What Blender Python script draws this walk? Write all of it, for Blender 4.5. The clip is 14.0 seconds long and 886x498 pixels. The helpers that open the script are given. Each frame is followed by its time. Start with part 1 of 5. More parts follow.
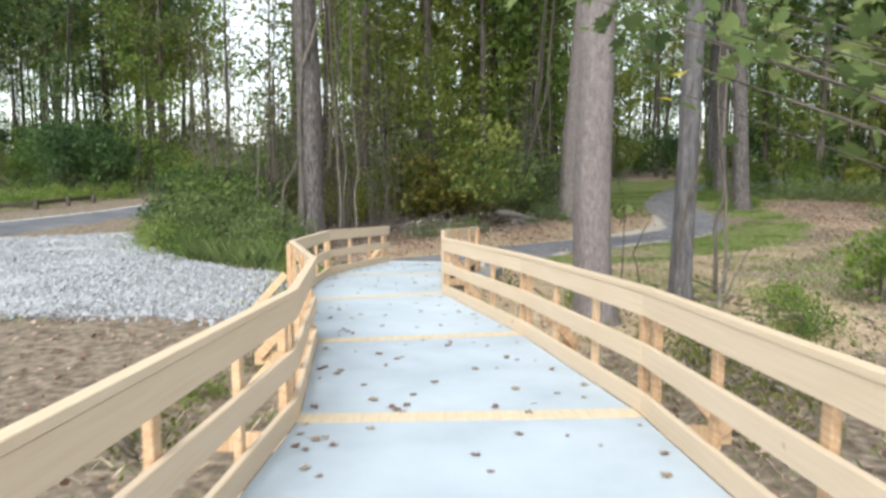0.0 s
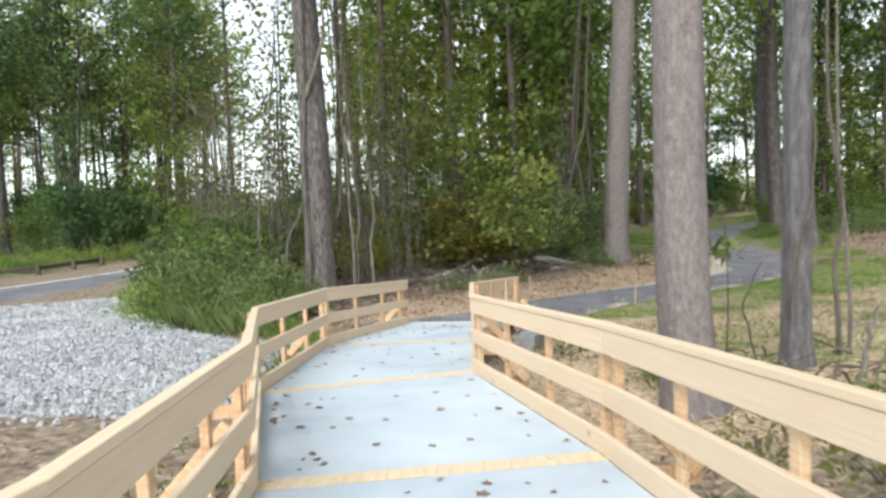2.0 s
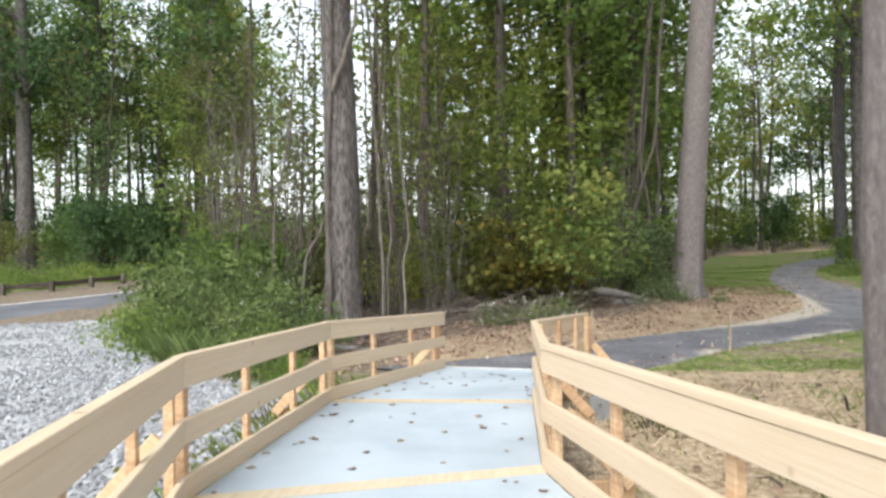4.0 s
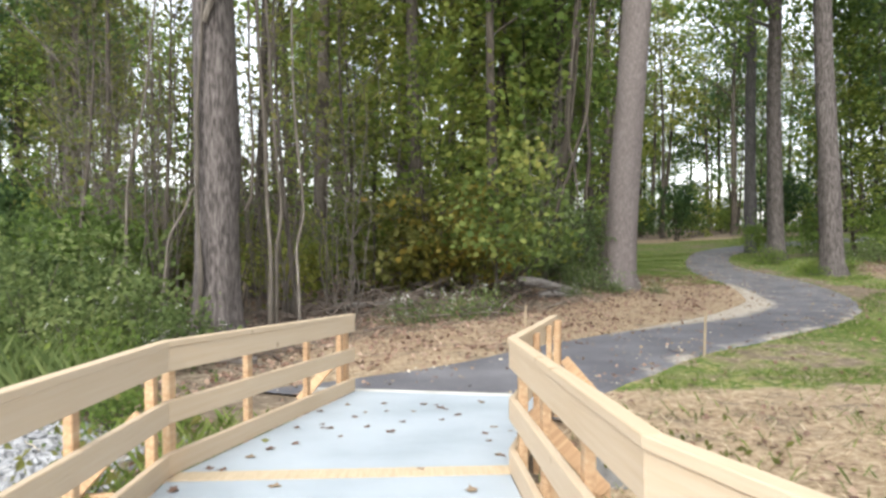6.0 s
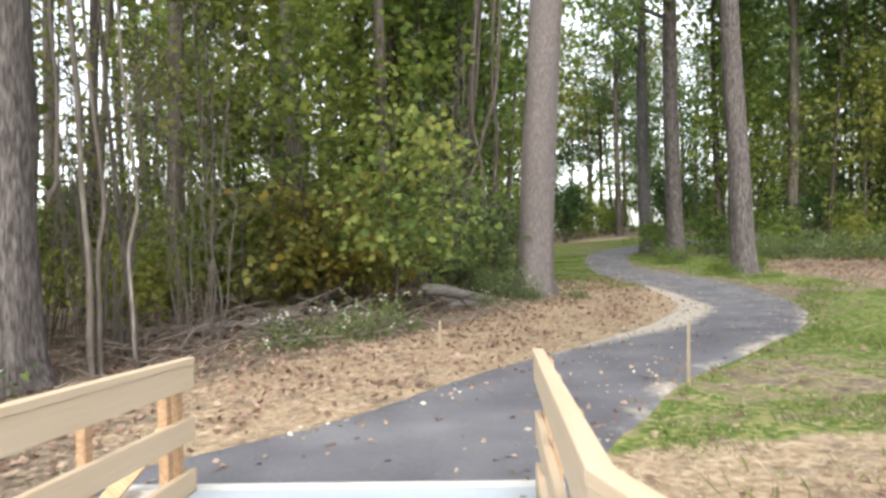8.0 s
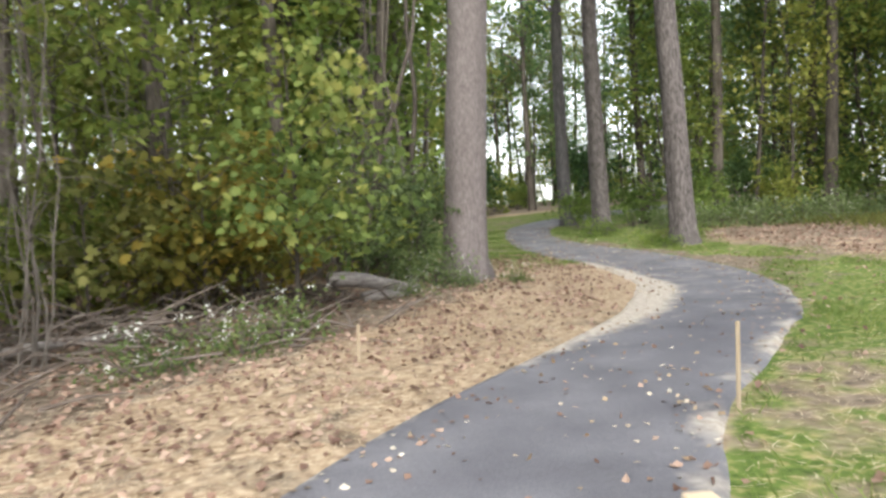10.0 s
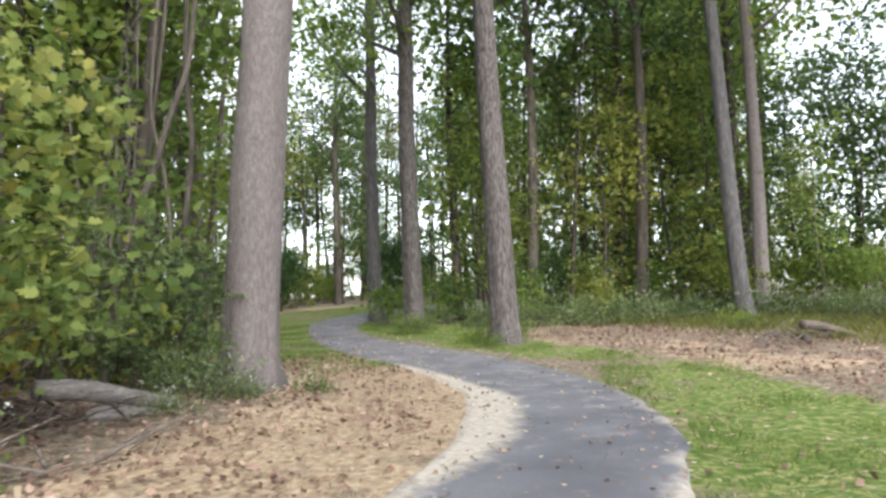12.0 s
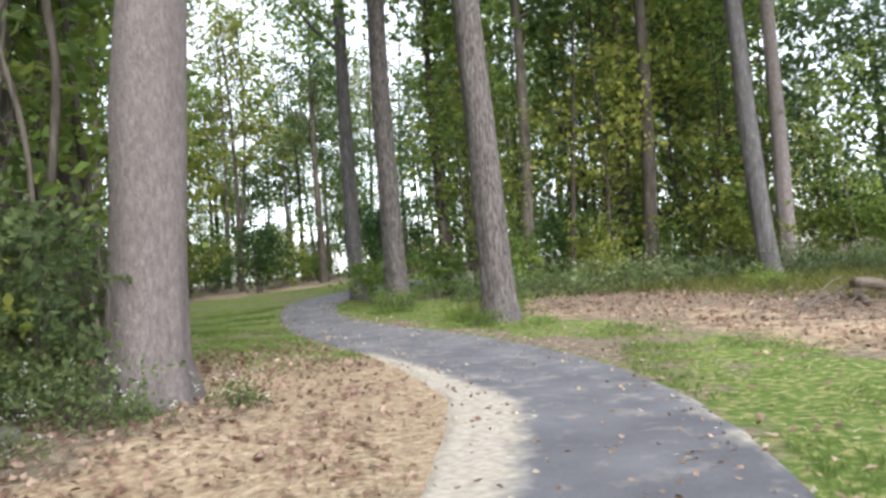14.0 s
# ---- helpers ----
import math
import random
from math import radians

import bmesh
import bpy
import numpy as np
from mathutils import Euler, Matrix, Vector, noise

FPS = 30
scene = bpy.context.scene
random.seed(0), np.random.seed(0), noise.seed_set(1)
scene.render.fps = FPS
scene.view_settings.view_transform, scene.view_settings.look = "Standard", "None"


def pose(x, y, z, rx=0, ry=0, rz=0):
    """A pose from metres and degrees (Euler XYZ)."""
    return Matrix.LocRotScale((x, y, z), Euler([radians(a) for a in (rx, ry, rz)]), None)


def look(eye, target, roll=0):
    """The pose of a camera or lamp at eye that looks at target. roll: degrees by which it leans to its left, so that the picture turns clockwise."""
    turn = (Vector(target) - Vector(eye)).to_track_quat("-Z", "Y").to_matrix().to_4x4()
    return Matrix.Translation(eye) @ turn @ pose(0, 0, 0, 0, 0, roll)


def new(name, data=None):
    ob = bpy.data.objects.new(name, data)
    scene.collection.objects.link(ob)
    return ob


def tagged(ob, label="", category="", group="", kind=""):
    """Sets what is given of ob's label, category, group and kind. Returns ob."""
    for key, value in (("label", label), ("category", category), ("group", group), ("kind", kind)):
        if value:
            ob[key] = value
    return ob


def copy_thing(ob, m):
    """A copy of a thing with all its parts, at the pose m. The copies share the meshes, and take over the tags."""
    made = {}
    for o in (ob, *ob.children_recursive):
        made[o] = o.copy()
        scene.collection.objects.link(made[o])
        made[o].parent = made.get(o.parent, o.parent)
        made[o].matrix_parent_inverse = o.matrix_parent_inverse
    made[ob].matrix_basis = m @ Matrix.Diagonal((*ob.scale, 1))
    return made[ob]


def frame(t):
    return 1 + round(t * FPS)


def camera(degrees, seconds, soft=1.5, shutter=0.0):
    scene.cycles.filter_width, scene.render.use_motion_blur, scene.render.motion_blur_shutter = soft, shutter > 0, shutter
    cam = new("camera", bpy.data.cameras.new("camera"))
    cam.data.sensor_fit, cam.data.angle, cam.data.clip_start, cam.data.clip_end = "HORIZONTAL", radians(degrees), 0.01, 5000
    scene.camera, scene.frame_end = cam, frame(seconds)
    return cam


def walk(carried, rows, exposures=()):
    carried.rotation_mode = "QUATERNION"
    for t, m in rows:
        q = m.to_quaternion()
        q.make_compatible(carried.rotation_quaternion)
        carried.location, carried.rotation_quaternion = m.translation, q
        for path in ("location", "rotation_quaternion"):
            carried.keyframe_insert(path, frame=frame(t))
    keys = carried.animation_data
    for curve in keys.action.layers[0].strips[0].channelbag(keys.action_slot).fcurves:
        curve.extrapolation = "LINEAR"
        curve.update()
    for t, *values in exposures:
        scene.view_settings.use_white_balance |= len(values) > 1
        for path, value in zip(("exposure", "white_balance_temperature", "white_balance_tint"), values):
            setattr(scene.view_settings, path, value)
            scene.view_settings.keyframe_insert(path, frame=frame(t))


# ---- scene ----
cam = camera(60.1, 14.0, soft=2.8, shutter=0.5)
METRES, EYE, TILT, LEAN, TURN = 20.0, 2.08, -6.3, 0.0, 0.0
ROWS = [
    (0.0, 0.0, 0.0, 0.0, 0.0, 0.0, -0.0),
    (0.5, 0.0009, 0.037, 0.0013, -0.26, 2.84, -0.14),
    (1.0, 0.0008, 0.0754, 0.0025, 1.97, 4.69, 3.05),
    (1.5, 0.0028, 0.1112, 0.0017, 1.89, 5.53, 1.06),
    (2.0, 0.0026, 0.1472, 0.0054, 2.53, 3.83, 2.03),
    (2.5, 0.0009, 0.1817, 0.0074, 5.43, 5.07, 0.57),
    (5.0, -0.0191, 0.3615, 0.0168, 4.85, 6.11, -0.48),
    (5.5, -0.0256, 0.3961, 0.0203, -1.21, 5.98, 0.39),
    (6.0, -0.0288, 0.4327, 0.0221, -2.31, 5.06, 0.37),
    (6.5, -0.0321, 0.4686, 0.0253, -2.97, 5.53, 1.28),
    (7.0, -0.0322, 0.506, 0.0275, -3.83, 6.29, 1.79),
    (7.5, -0.0303, 0.5415, 0.0286, -9.56, 3.78, 2.43),
    (8.0, -0.0293, 0.578, 0.0308, -11.14, 5.39, 2.4),
    (8.5, -0.0272, 0.6125, 0.0337, -12.67, 5.86, 1.26),
    (9.0, -0.022, 0.6468, 0.0367, -14.16, 4.92, 2.32),
    (11.5, 0.0322, 0.8102, 0.0493, -28.75, 3.83, 4.37),
    (12.0, 0.0514, 0.8387, 0.0516, -32.49, 9.34, 4.81),
    (12.5, 0.0711, 0.8664, 0.0548, -31.02, 8.9, 4.91),
    (13.0, 0.0944, 0.8929, 0.0571, -34.36, 7.86, 6.34),
    (13.5, 0.1156, 0.9218, 0.0603, -33.75, 7.32, 6.55),
    (14.0, 0.1382, 0.9493, 0.0624, -32.62, 7.32, 7.35),
]
EXPOSURE = [(0.0, 1.25, 6350, 5), (2.5, 1.3, 6370, 5.5), (5.0, 1.38, 6450, 7.5), (7.0, 1.5, 6600, 8), (9.0, 1.62, 6600, 8.5), (11.5, 1.68, 6380, 8.5), (14.0, 1.72, 6250, 8.5)]
walk(cam, [(t, pose(0, 0, EYE, TILT, LEAN, TURN) @ pose(METRES * x, METRES * y, METRES * z, 90 + pitch, roll, yaw)) for t, x, y, z, yaw, pitch, roll in ROWS], EXPOSURE)

# ---- world and light: an overcast day ----
world = bpy.data.worlds.new("overcast_sky")
scene.world = world
world.use_nodes = True
wn, wl = world.node_tree.nodes, world.node_tree.links
sky = wn.new("ShaderNodeTexSky")
sky.sky_type = "NISHITA"
sky.sun_disc = False
sky.sun_elevation, sky.sun_rotation = radians(40), radians(200)
sky.dust_density, sky.air_density = 1.5, 1.0
pale = wn.new("ShaderNodeHueSaturation")
pale.inputs["Saturation"].default_value = 0.30
wl.new(sky.outputs[0], pale.inputs["Color"])
wl.new(pale.outputs[0], wn["Background"].inputs["Color"])
wn["Background"].inputs["Strength"].default_value = 0.15
sun = new("sun", bpy.data.lights.new("sun", "SUN"))
sun.data.energy, sun.data.angle, sun.data.color = 1.5, radians(35), (1.0, 0.98, 0.95)
sun.matrix_basis = look((0, 0, 21), (4.5, 21, 0))


# ---- materials ----
def material(name, ramp, rough=0.8, scale=4.0, detail=6.0, stretch=(1, 1, 1), bump=0.3, bump_scale=30.0, spread=0.0, fine=0.35,
             island=False, passing=0.0, spec=0.3, mottle=1.0, between=0.0):
    """A surface with colour at two scales, relief and, for leaves, light passing through."""
    mat = bpy.data.materials.new(name)
    mat.use_nodes = True
    n, l = mat.node_tree.nodes, mat.node_tree.links
    b = n["Principled BSDF"]
    b.inputs["Roughness"].default_value = rough
    b.inputs["Specular IOR Level"].default_value = spec
    co = n.new("ShaderNodeTexCoord")
    mp = n.new("ShaderNodeMapping")
    mp.inputs["Scale"].default_value = stretch
    l.new(co.outputs["Object"], mp.inputs["Vector"])
    big = n.new("ShaderNodeTexNoise")
    big.inputs["Scale"].default_value, big.inputs["Detail"].default_value = scale, detail
    small = n.new("ShaderNodeTexNoise")
    small.inputs["Scale"].default_value, small.inputs["Detail"].default_value = bump_scale, 4.0
    l.new(mp.outputs[0], big.inputs["Vector"])
    l.new(mp.outputs[0], small.inputs["Vector"])
    mix = n.new("ShaderNodeMath")
    mix.operation = "MULTIPLY_ADD"
    l.new(small.outputs["Fac"], mix.inputs[0])
    mix.inputs[1].default_value = fine
    scaled = n.new("ShaderNodeMath")
    scaled.operation = "MULTIPLY_ADD"
    l.new(big.outputs["Fac"], scaled.inputs[0])
    scaled.inputs[1].default_value = mottle
    scaled.inputs[2].default_value = 0.5 * (1 - mottle) - fine / 2
    l.new(scaled.outputs[0], mix.inputs[2])
    last = mix
    if spread > 0:
        rnd = n.new("ShaderNodeNewGeometry") if island else n.new("ShaderNodeObjectInfo")
        add = n.new("ShaderNodeMath")
        add.operation = "MULTIPLY_ADD"
        l.new(rnd.outputs["Random Per Island" if island else "Random"], add.inputs[0])
        add.inputs[1].default_value = spread
        shift = n.new("ShaderNodeMath")
        shift.operation = "SUBTRACT"
        l.new(mix.outputs[0], shift.inputs[0])
        shift.inputs[1].default_value = spread / 2
        l.new(shift.outputs[0], add.inputs[2])
        last = add
    if between > 0:
        info = n.new("ShaderNodeObjectInfo")
        plant = n.new("ShaderNodeMath")
        plant.operation = "MULTIPLY_ADD"
        l.new(info.outputs["Random"], plant.inputs[0])
        plant.inputs[1].default_value = between
        level = n.new("ShaderNodeMath")
        level.operation = "SUBTRACT"
        l.new(last.outputs[0], level.inputs[0])
        level.inputs[1].default_value = between / 2
        l.new(level.outputs[0], plant.inputs[2])
        last = plant
    cr = n.new("ShaderNodeValToRGB")
    while len(cr.color_ramp.elements) < len(ramp):
        cr.color_ramp.elements.new(0.5)
    for e, (p, c) in zip(cr.color_ramp.elements, ramp):
        e.position, e.color = p, (*c, 1)
    l.new(last.outputs[0], cr.inputs["Fac"])
    l.new(cr.outputs["Color"], b.inputs["Base Color"])
    if bump:
        bm = n.new("ShaderNodeBump")
        bm.inputs["Strength"].default_value, bm.inputs["Distance"].default_value = bump, 0.02
        l.new(small.outputs["Fac"], bm.inputs["Height"])
        l.new(bm.outputs[0], b.inputs["Normal"])
    if passing:
        tr = n.new("ShaderNodeBsdfTranslucent")
        l.new(cr.outputs["Color"], tr.inputs["Color"])
        ms = n.new("ShaderNodeMixShader")
        ms.inputs[0].default_value = passing
        l.new(b.outputs[0], ms.inputs[1])
        l.new(tr.outputs[0], ms.inputs[2])
        l.new(ms.outputs[0], n["Material Output"].inputs["Surface"])
    return mat


PINE = material("pine_lumber", [(0.1, (0.535, 0.40, 0.265)), (0.45, (0.58, 0.45, 0.315)), (0.8, (0.61, 0.49, 0.36))], 0.65, 3.0, 8.0,
                (0.6, 14, 14), 0.14, 9.0, 0.16, 0.25)
def add_knots(mat):
    """Small dark knots and nail marks scattered over sawn boards."""
    n, l = mat.node_tree.nodes, mat.node_tree.links
    b = n["Principled BSDF"]
    wood = b.inputs["Base Color"].links[0].from_socket
    co = n.new("ShaderNodeTexCoord")
    info = n.new("ShaderNodeObjectInfo")
    shift = n.new("ShaderNodeVectorMath")
    shift.operation = "ADD"
    l.new(co.outputs["Object"], shift.inputs[0])
    l.new(info.outputs["Random"], shift.inputs[1])
    vo = n.new("ShaderNodeTexVoronoi")
    vo.inputs["Scale"].default_value = 3.2
    l.new(shift.outputs[0], vo.inputs["Vector"])
    m = n.new("ShaderNodeMapRange")
    m.inputs["From Min"].default_value, m.inputs["From Max"].default_value = 0.085, 0.03
    m.inputs["To Max"].default_value = 0.75
    l.new(vo.outputs["Distance"], m.inputs["Value"])
    x = n.new("ShaderNodeMix")
    x.data_type = "RGBA"
    x.inputs["B"].default_value = (0.22, 0.12, 0.06, 1)
    l.new(m.outputs["Result"], x.inputs["Factor"])
    l.new(wood, x.inputs["A"])
    l.new(x.outputs["Result"], b.inputs["Base Color"])


add_knots(PINE)
POST = material("fresh_pine_post", [(0.25, (0.38, 0.23, 0.13)), (0.5, (0.52, 0.34, 0.20)), (0.75, (0.60, 0.44, 0.28))], 0.7, 3.0, 8.0,
                (14, 14, 0.6), 0.25, 9.0, 0.3, 0.25)
# darker brown wood for the joists and piers below the deck panels
DARKWOOD = material("dark_joist_wood", [(0.3, (0.16, 0.09, 0.045)), (0.7, (0.30, 0.18, 0.09))], 0.8, 3.0, 6.0, (0.7, 10, 10), 0.3, 9.0, 0.2)
DECK = material("grey_nonslip_coating", [(0.2, (0.34, 0.39, 0.44)), (0.5, (0.435, 0.49, 0.545)), (0.8, (0.50, 0.555, 0.61))], 0.75, 1.3, 6.0,
                (1, 1, 1), 0.35, 220.0, 0.08, 0.14)
STRIP = material("worn_wood_strip", [(0.2, (0.50, 0.395, 0.27)), (0.55, (0.60, 0.49, 0.345)), (0.85, (0.65, 0.555, 0.42))], 0.75, 3.0, 6.0,
                 (12, 0.8, 12), 0.3, 12.0, 0.15, 0.4)
CONCRETE_GREY = material("dark_grey_concrete", [(0.3, (0.14, 0.14, 0.14)), (0.7, (0.26, 0.26, 0.26))], 0.9, 3.0, 6.0, (1, 1, 1), 0.4, 50.0)
CONCRETE = material("pale_concrete", [(0.3, (0.50, 0.49, 0.46)), (0.7, (0.72, 0.71, 0.68))], 0.85, 3.0, 6.0, (1, 1, 1), 0.3, 60.0)
CONCRETE_FADED = material("worn_line_paint", [(0.3, (0.34, 0.34, 0.34)), (0.65, (0.62, 0.61, 0.59))], 0.85, 3.0, 6.0, (1, 1, 1), 0.3, 60.0)
ROADTAR = material("worn_road_asphalt", [(0.2, (0.08, 0.08, 0.09)), (0.5, (0.13, 0.13, 0.145)), (0.8, (0.19, 0.19, 0.20))], 0.85, 0.8, 8.0,
                   (1, 1, 1), 0.4, 90.0, 0, 0.4)
GRAVEL = material("crushed_grey_stone", [(0.1, (0.19, 0.19, 0.20)), (0.5, (0.265, 0.27, 0.285)), (0.9, (0.37, 0.375, 0.39))], 0.85, 3.0, 4.0,
                  (1, 1, 1), 0.3, 40.0, 0.9, 0.2, True)
BARK_GREY = material("smooth_grey_bark", [(0.2, (0.095, 0.077, 0.073)), (0.5, (0.158, 0.134, 0.129)), (0.8, (0.235, 0.207, 0.20))], 0.9, 3.0, 10.0,
                     (8, 8, 3.0), 0.8, 8.0, 0, 0.6, mottle=0.8)
BARK_BROWN = material("furrowed_brown_bark", [(0.25, (0.042, 0.036, 0.034)), (0.5, (0.098, 0.084, 0.08)), (0.75, (0.17, 0.15, 0.142))], 0.95, 2.5, 8.0,
                      (9, 9, 1.5), 1.0, 5.0, 0, 0.9)
BARK_SLATE = material("fine_slate_grey_bark", [(0.2, (0.05, 0.046, 0.047)), (0.5, (0.095, 0.088, 0.09)), (0.8, (0.16, 0.15, 0.15))], 0.95, 2.2, 8.0,
                      (7, 7, 1.4), 0.9, 7.0, 0, 0.7)
BARK_DARK = material("dark_forest_bark", [(0.2, (0.032, 0.027, 0.022)), (0.5, (0.072, 0.06, 0.049)), (0.8, (0.14, 0.12, 0.10))], 0.95, 2.0, 6.0,
                     (5, 5, 0.8), 0.8, 8.0, 0.35, 0.5)
VINE = material("pale_vine_stem", [(0.2, (0.06, 0.05, 0.041)), (0.6, (0.13, 0.112, 0.095)), (0.85, (0.23, 0.205, 0.18))], 0.9, 3.0, 6.0, (6, 6, 1), 0.5, 14.0, 0.3)
DEADWOOD = material("weathered_dead_wood", [(0.2, (0.045, 0.035, 0.028)), (0.6, (0.12, 0.094, 0.078)), (0.85, (0.24, 0.205, 0.18))], 0.95, 3.0, 6.0,
                    (1, 8, 8), 0.6, 12.0, 0.3)
LOGWOOD = material("bleached_log_wood", [(0.2, (0.10, 0.088, 0.08)), (0.55, (0.24, 0.215, 0.20)), (0.85, (0.38, 0.35, 0.33))], 0.95, 3.0, 8.0,
                   (1.5, 12, 12), 0.8, 10.0, 0.2, 0.6)
STAKE = material("sawn_stake_wood", [(0.2, (0.26, 0.20, 0.13)), (0.7, (0.42, 0.34, 0.24))], 0.8, 3.0, 6.0, (10, 10, 1), 0.3, 12.0)


def leaves(name, low, mid, high, passing=0.5, each=0.85, between=0.0):
    """each: how far single leaves differ; between: how far whole plants do."""
    return material(name, [(0.08, low), (0.5, mid), (0.92, high)], 0.6, 0.7, 3.0, (1, 1, 1), 0, 6.0, each, 0.1, True, passing, 0.2, 1.3 if between else 1.0, between)


LEAF_GREEN = leaves("green_leaves", (0.08, 0.125, 0.033), (0.18, 0.26, 0.065), (0.31, 0.37, 0.09), 0.62, each=0.42, between=0.45)
LEAF_DARK = leaves("deep_green_leaves", (0.038, 0.072, 0.03), (0.085, 0.145, 0.05), (0.155, 0.215, 0.08), each=0.42, between=0.45)
LEAF_LIME = leaves("yellow_green_leaves", (0.09, 0.135, 0.03), (0.205, 0.25, 0.055), (0.37, 0.36, 0.09), 0.62, each=0.42, between=0.45)
LEAF_MAPLE = leaves("large_maple_leaves", (0.09, 0.14, 0.04), (0.19, 0.25, 0.07), (0.40, 0.38, 0.11), each=0.42, between=0.45)
LEAF_AUTUMN = leaves("turning_leaves", (0.09, 0.10, 0.025), (0.23, 0.205, 0.045), (0.42, 0.27, 0.05), 0.6, each=0.42, between=0.45)
LEAF_WEED = leaves("bright_weed_leaves", (0.055, 0.085, 0.03), (0.13, 0.175, 0.06), (0.25, 0.29, 0.11), each=0.42, between=0.45)
LEAF_OLIVE = leaves("dull_olive_leaves", (0.08, 0.09, 0.03), (0.16, 0.17, 0.05), (0.26, 0.25, 0.08), 0.6, each=0.42, between=0.45)
LEAF_SILVER = leaves("pale_green_shrub_leaves", (0.06, 0.09, 0.035), (0.135, 0.18, 0.07), (0.23, 0.29, 0.13), each=0.42, between=0.45)
LEAF_YELLOW = leaves("bright_yellow_leaves", (0.45, 0.36, 0.04), (0.62, 0.50, 0.06), (0.72, 0.62, 0.12))
FLOWER = leaves("tiny_white_flowers", (0.5, 0.5, 0.45), (0.65, 0.65, 0.6), (0.75, 0.75, 0.7), 0.2)
GRASS = leaves("mown_grass_blades", (0.075, 0.115, 0.028), (0.145, 0.205, 0.05), (0.26, 0.30, 0.09), 0.35, 0.6)
STRAW = leaves("pale_straw", (0.31, 0.225, 0.14), (0.55, 0.44, 0.30), (0.70, 0.60, 0.45), 0.3)
LITTER = leaves("dry_brown_leaves", (0.11, 0.065, 0.05), (0.28, 0.18, 0.137), (0.46, 0.34, 0.265), 0.2)
PALELEAF = leaves("pale_fallen_leaves", (0.16, 0.10, 0.06), (0.36, 0.28, 0.19), (0.62, 0.56, 0.46), 0.1)


def path_material():
    """Asphalt with scuffs, and sand where the path carries dust."""
    mat = material("asphalt", [(0.15, (0.085, 0.083, 0.094)), (0.5, (0.148, 0.145, 0.162)), (0.78, (0.225, 0.221, 0.235))], 0.85, 0.9, 10.0, (1, 1, 1), 0.6, 90.0, 0, 0.7)
    n, l = mat.node_tree.nodes, mat.node_tree.links
    b = n["Principled BSDF"]
    tar = b.inputs["Base Color"].links[0].from_socket
    co = n.new("ShaderNodeTexCoord")
    grit = n.new("ShaderNodeTexNoise")
    grit.inputs["Scale"].default_value, grit.inputs["Detail"].default_value = 14.0, 8.0
    l.new(co.outputs["Object"], grit.inputs["Vector"])
    cr = n.new("ShaderNodeValToRGB")
    cr.color_ramp.elements[0].position, cr.color_ramp.elements[0].color = 0.3, (0.37, 0.31, 0.255, 1)
    cr.color_ramp.elements[1].position, cr.color_ramp.elements[1].color = 0.7, (0.56, 0.51, 0.44, 1)
    l.new(grit.outputs["Fac"], cr.inputs["Fac"])
    at = n.new("ShaderNodeAttribute")
    at.attribute_name = "dust"
    wear = n.new("ShaderNodeTexNoise")
    wear.inputs["Scale"].default_value, wear.inputs["Detail"].default_value = 3.5, 10.0
    l.new(co.outputs["Object"], wear.inputs["Vector"])
    s = n.new("ShaderNodeMath")
    s.operation = "ADD"
    l.new(at.outputs["Fac"], s.inputs[0])
    l.new(wear.outputs["Fac"], s.inputs[1])
    m = n.new("ShaderNodeMapRange")
    m.inputs["From Min"].default_value, m.inputs["From Max"].default_value = 0.72, 1.25
    l.new(s.outputs[0], m.inputs["Value"])
    x = n.new("ShaderNodeMix")
    x.data_type = "RGBA"
    l.new(m.outputs["Result"], x.inputs["Factor"])
    l.new(tar, x.inputs["A"])
    l.new(cr.outputs["Color"], x.inputs["B"])
    l.new(x.outputs["Result"], b.inputs["Base Color"])
    return mat


ASPHALT = path_material()


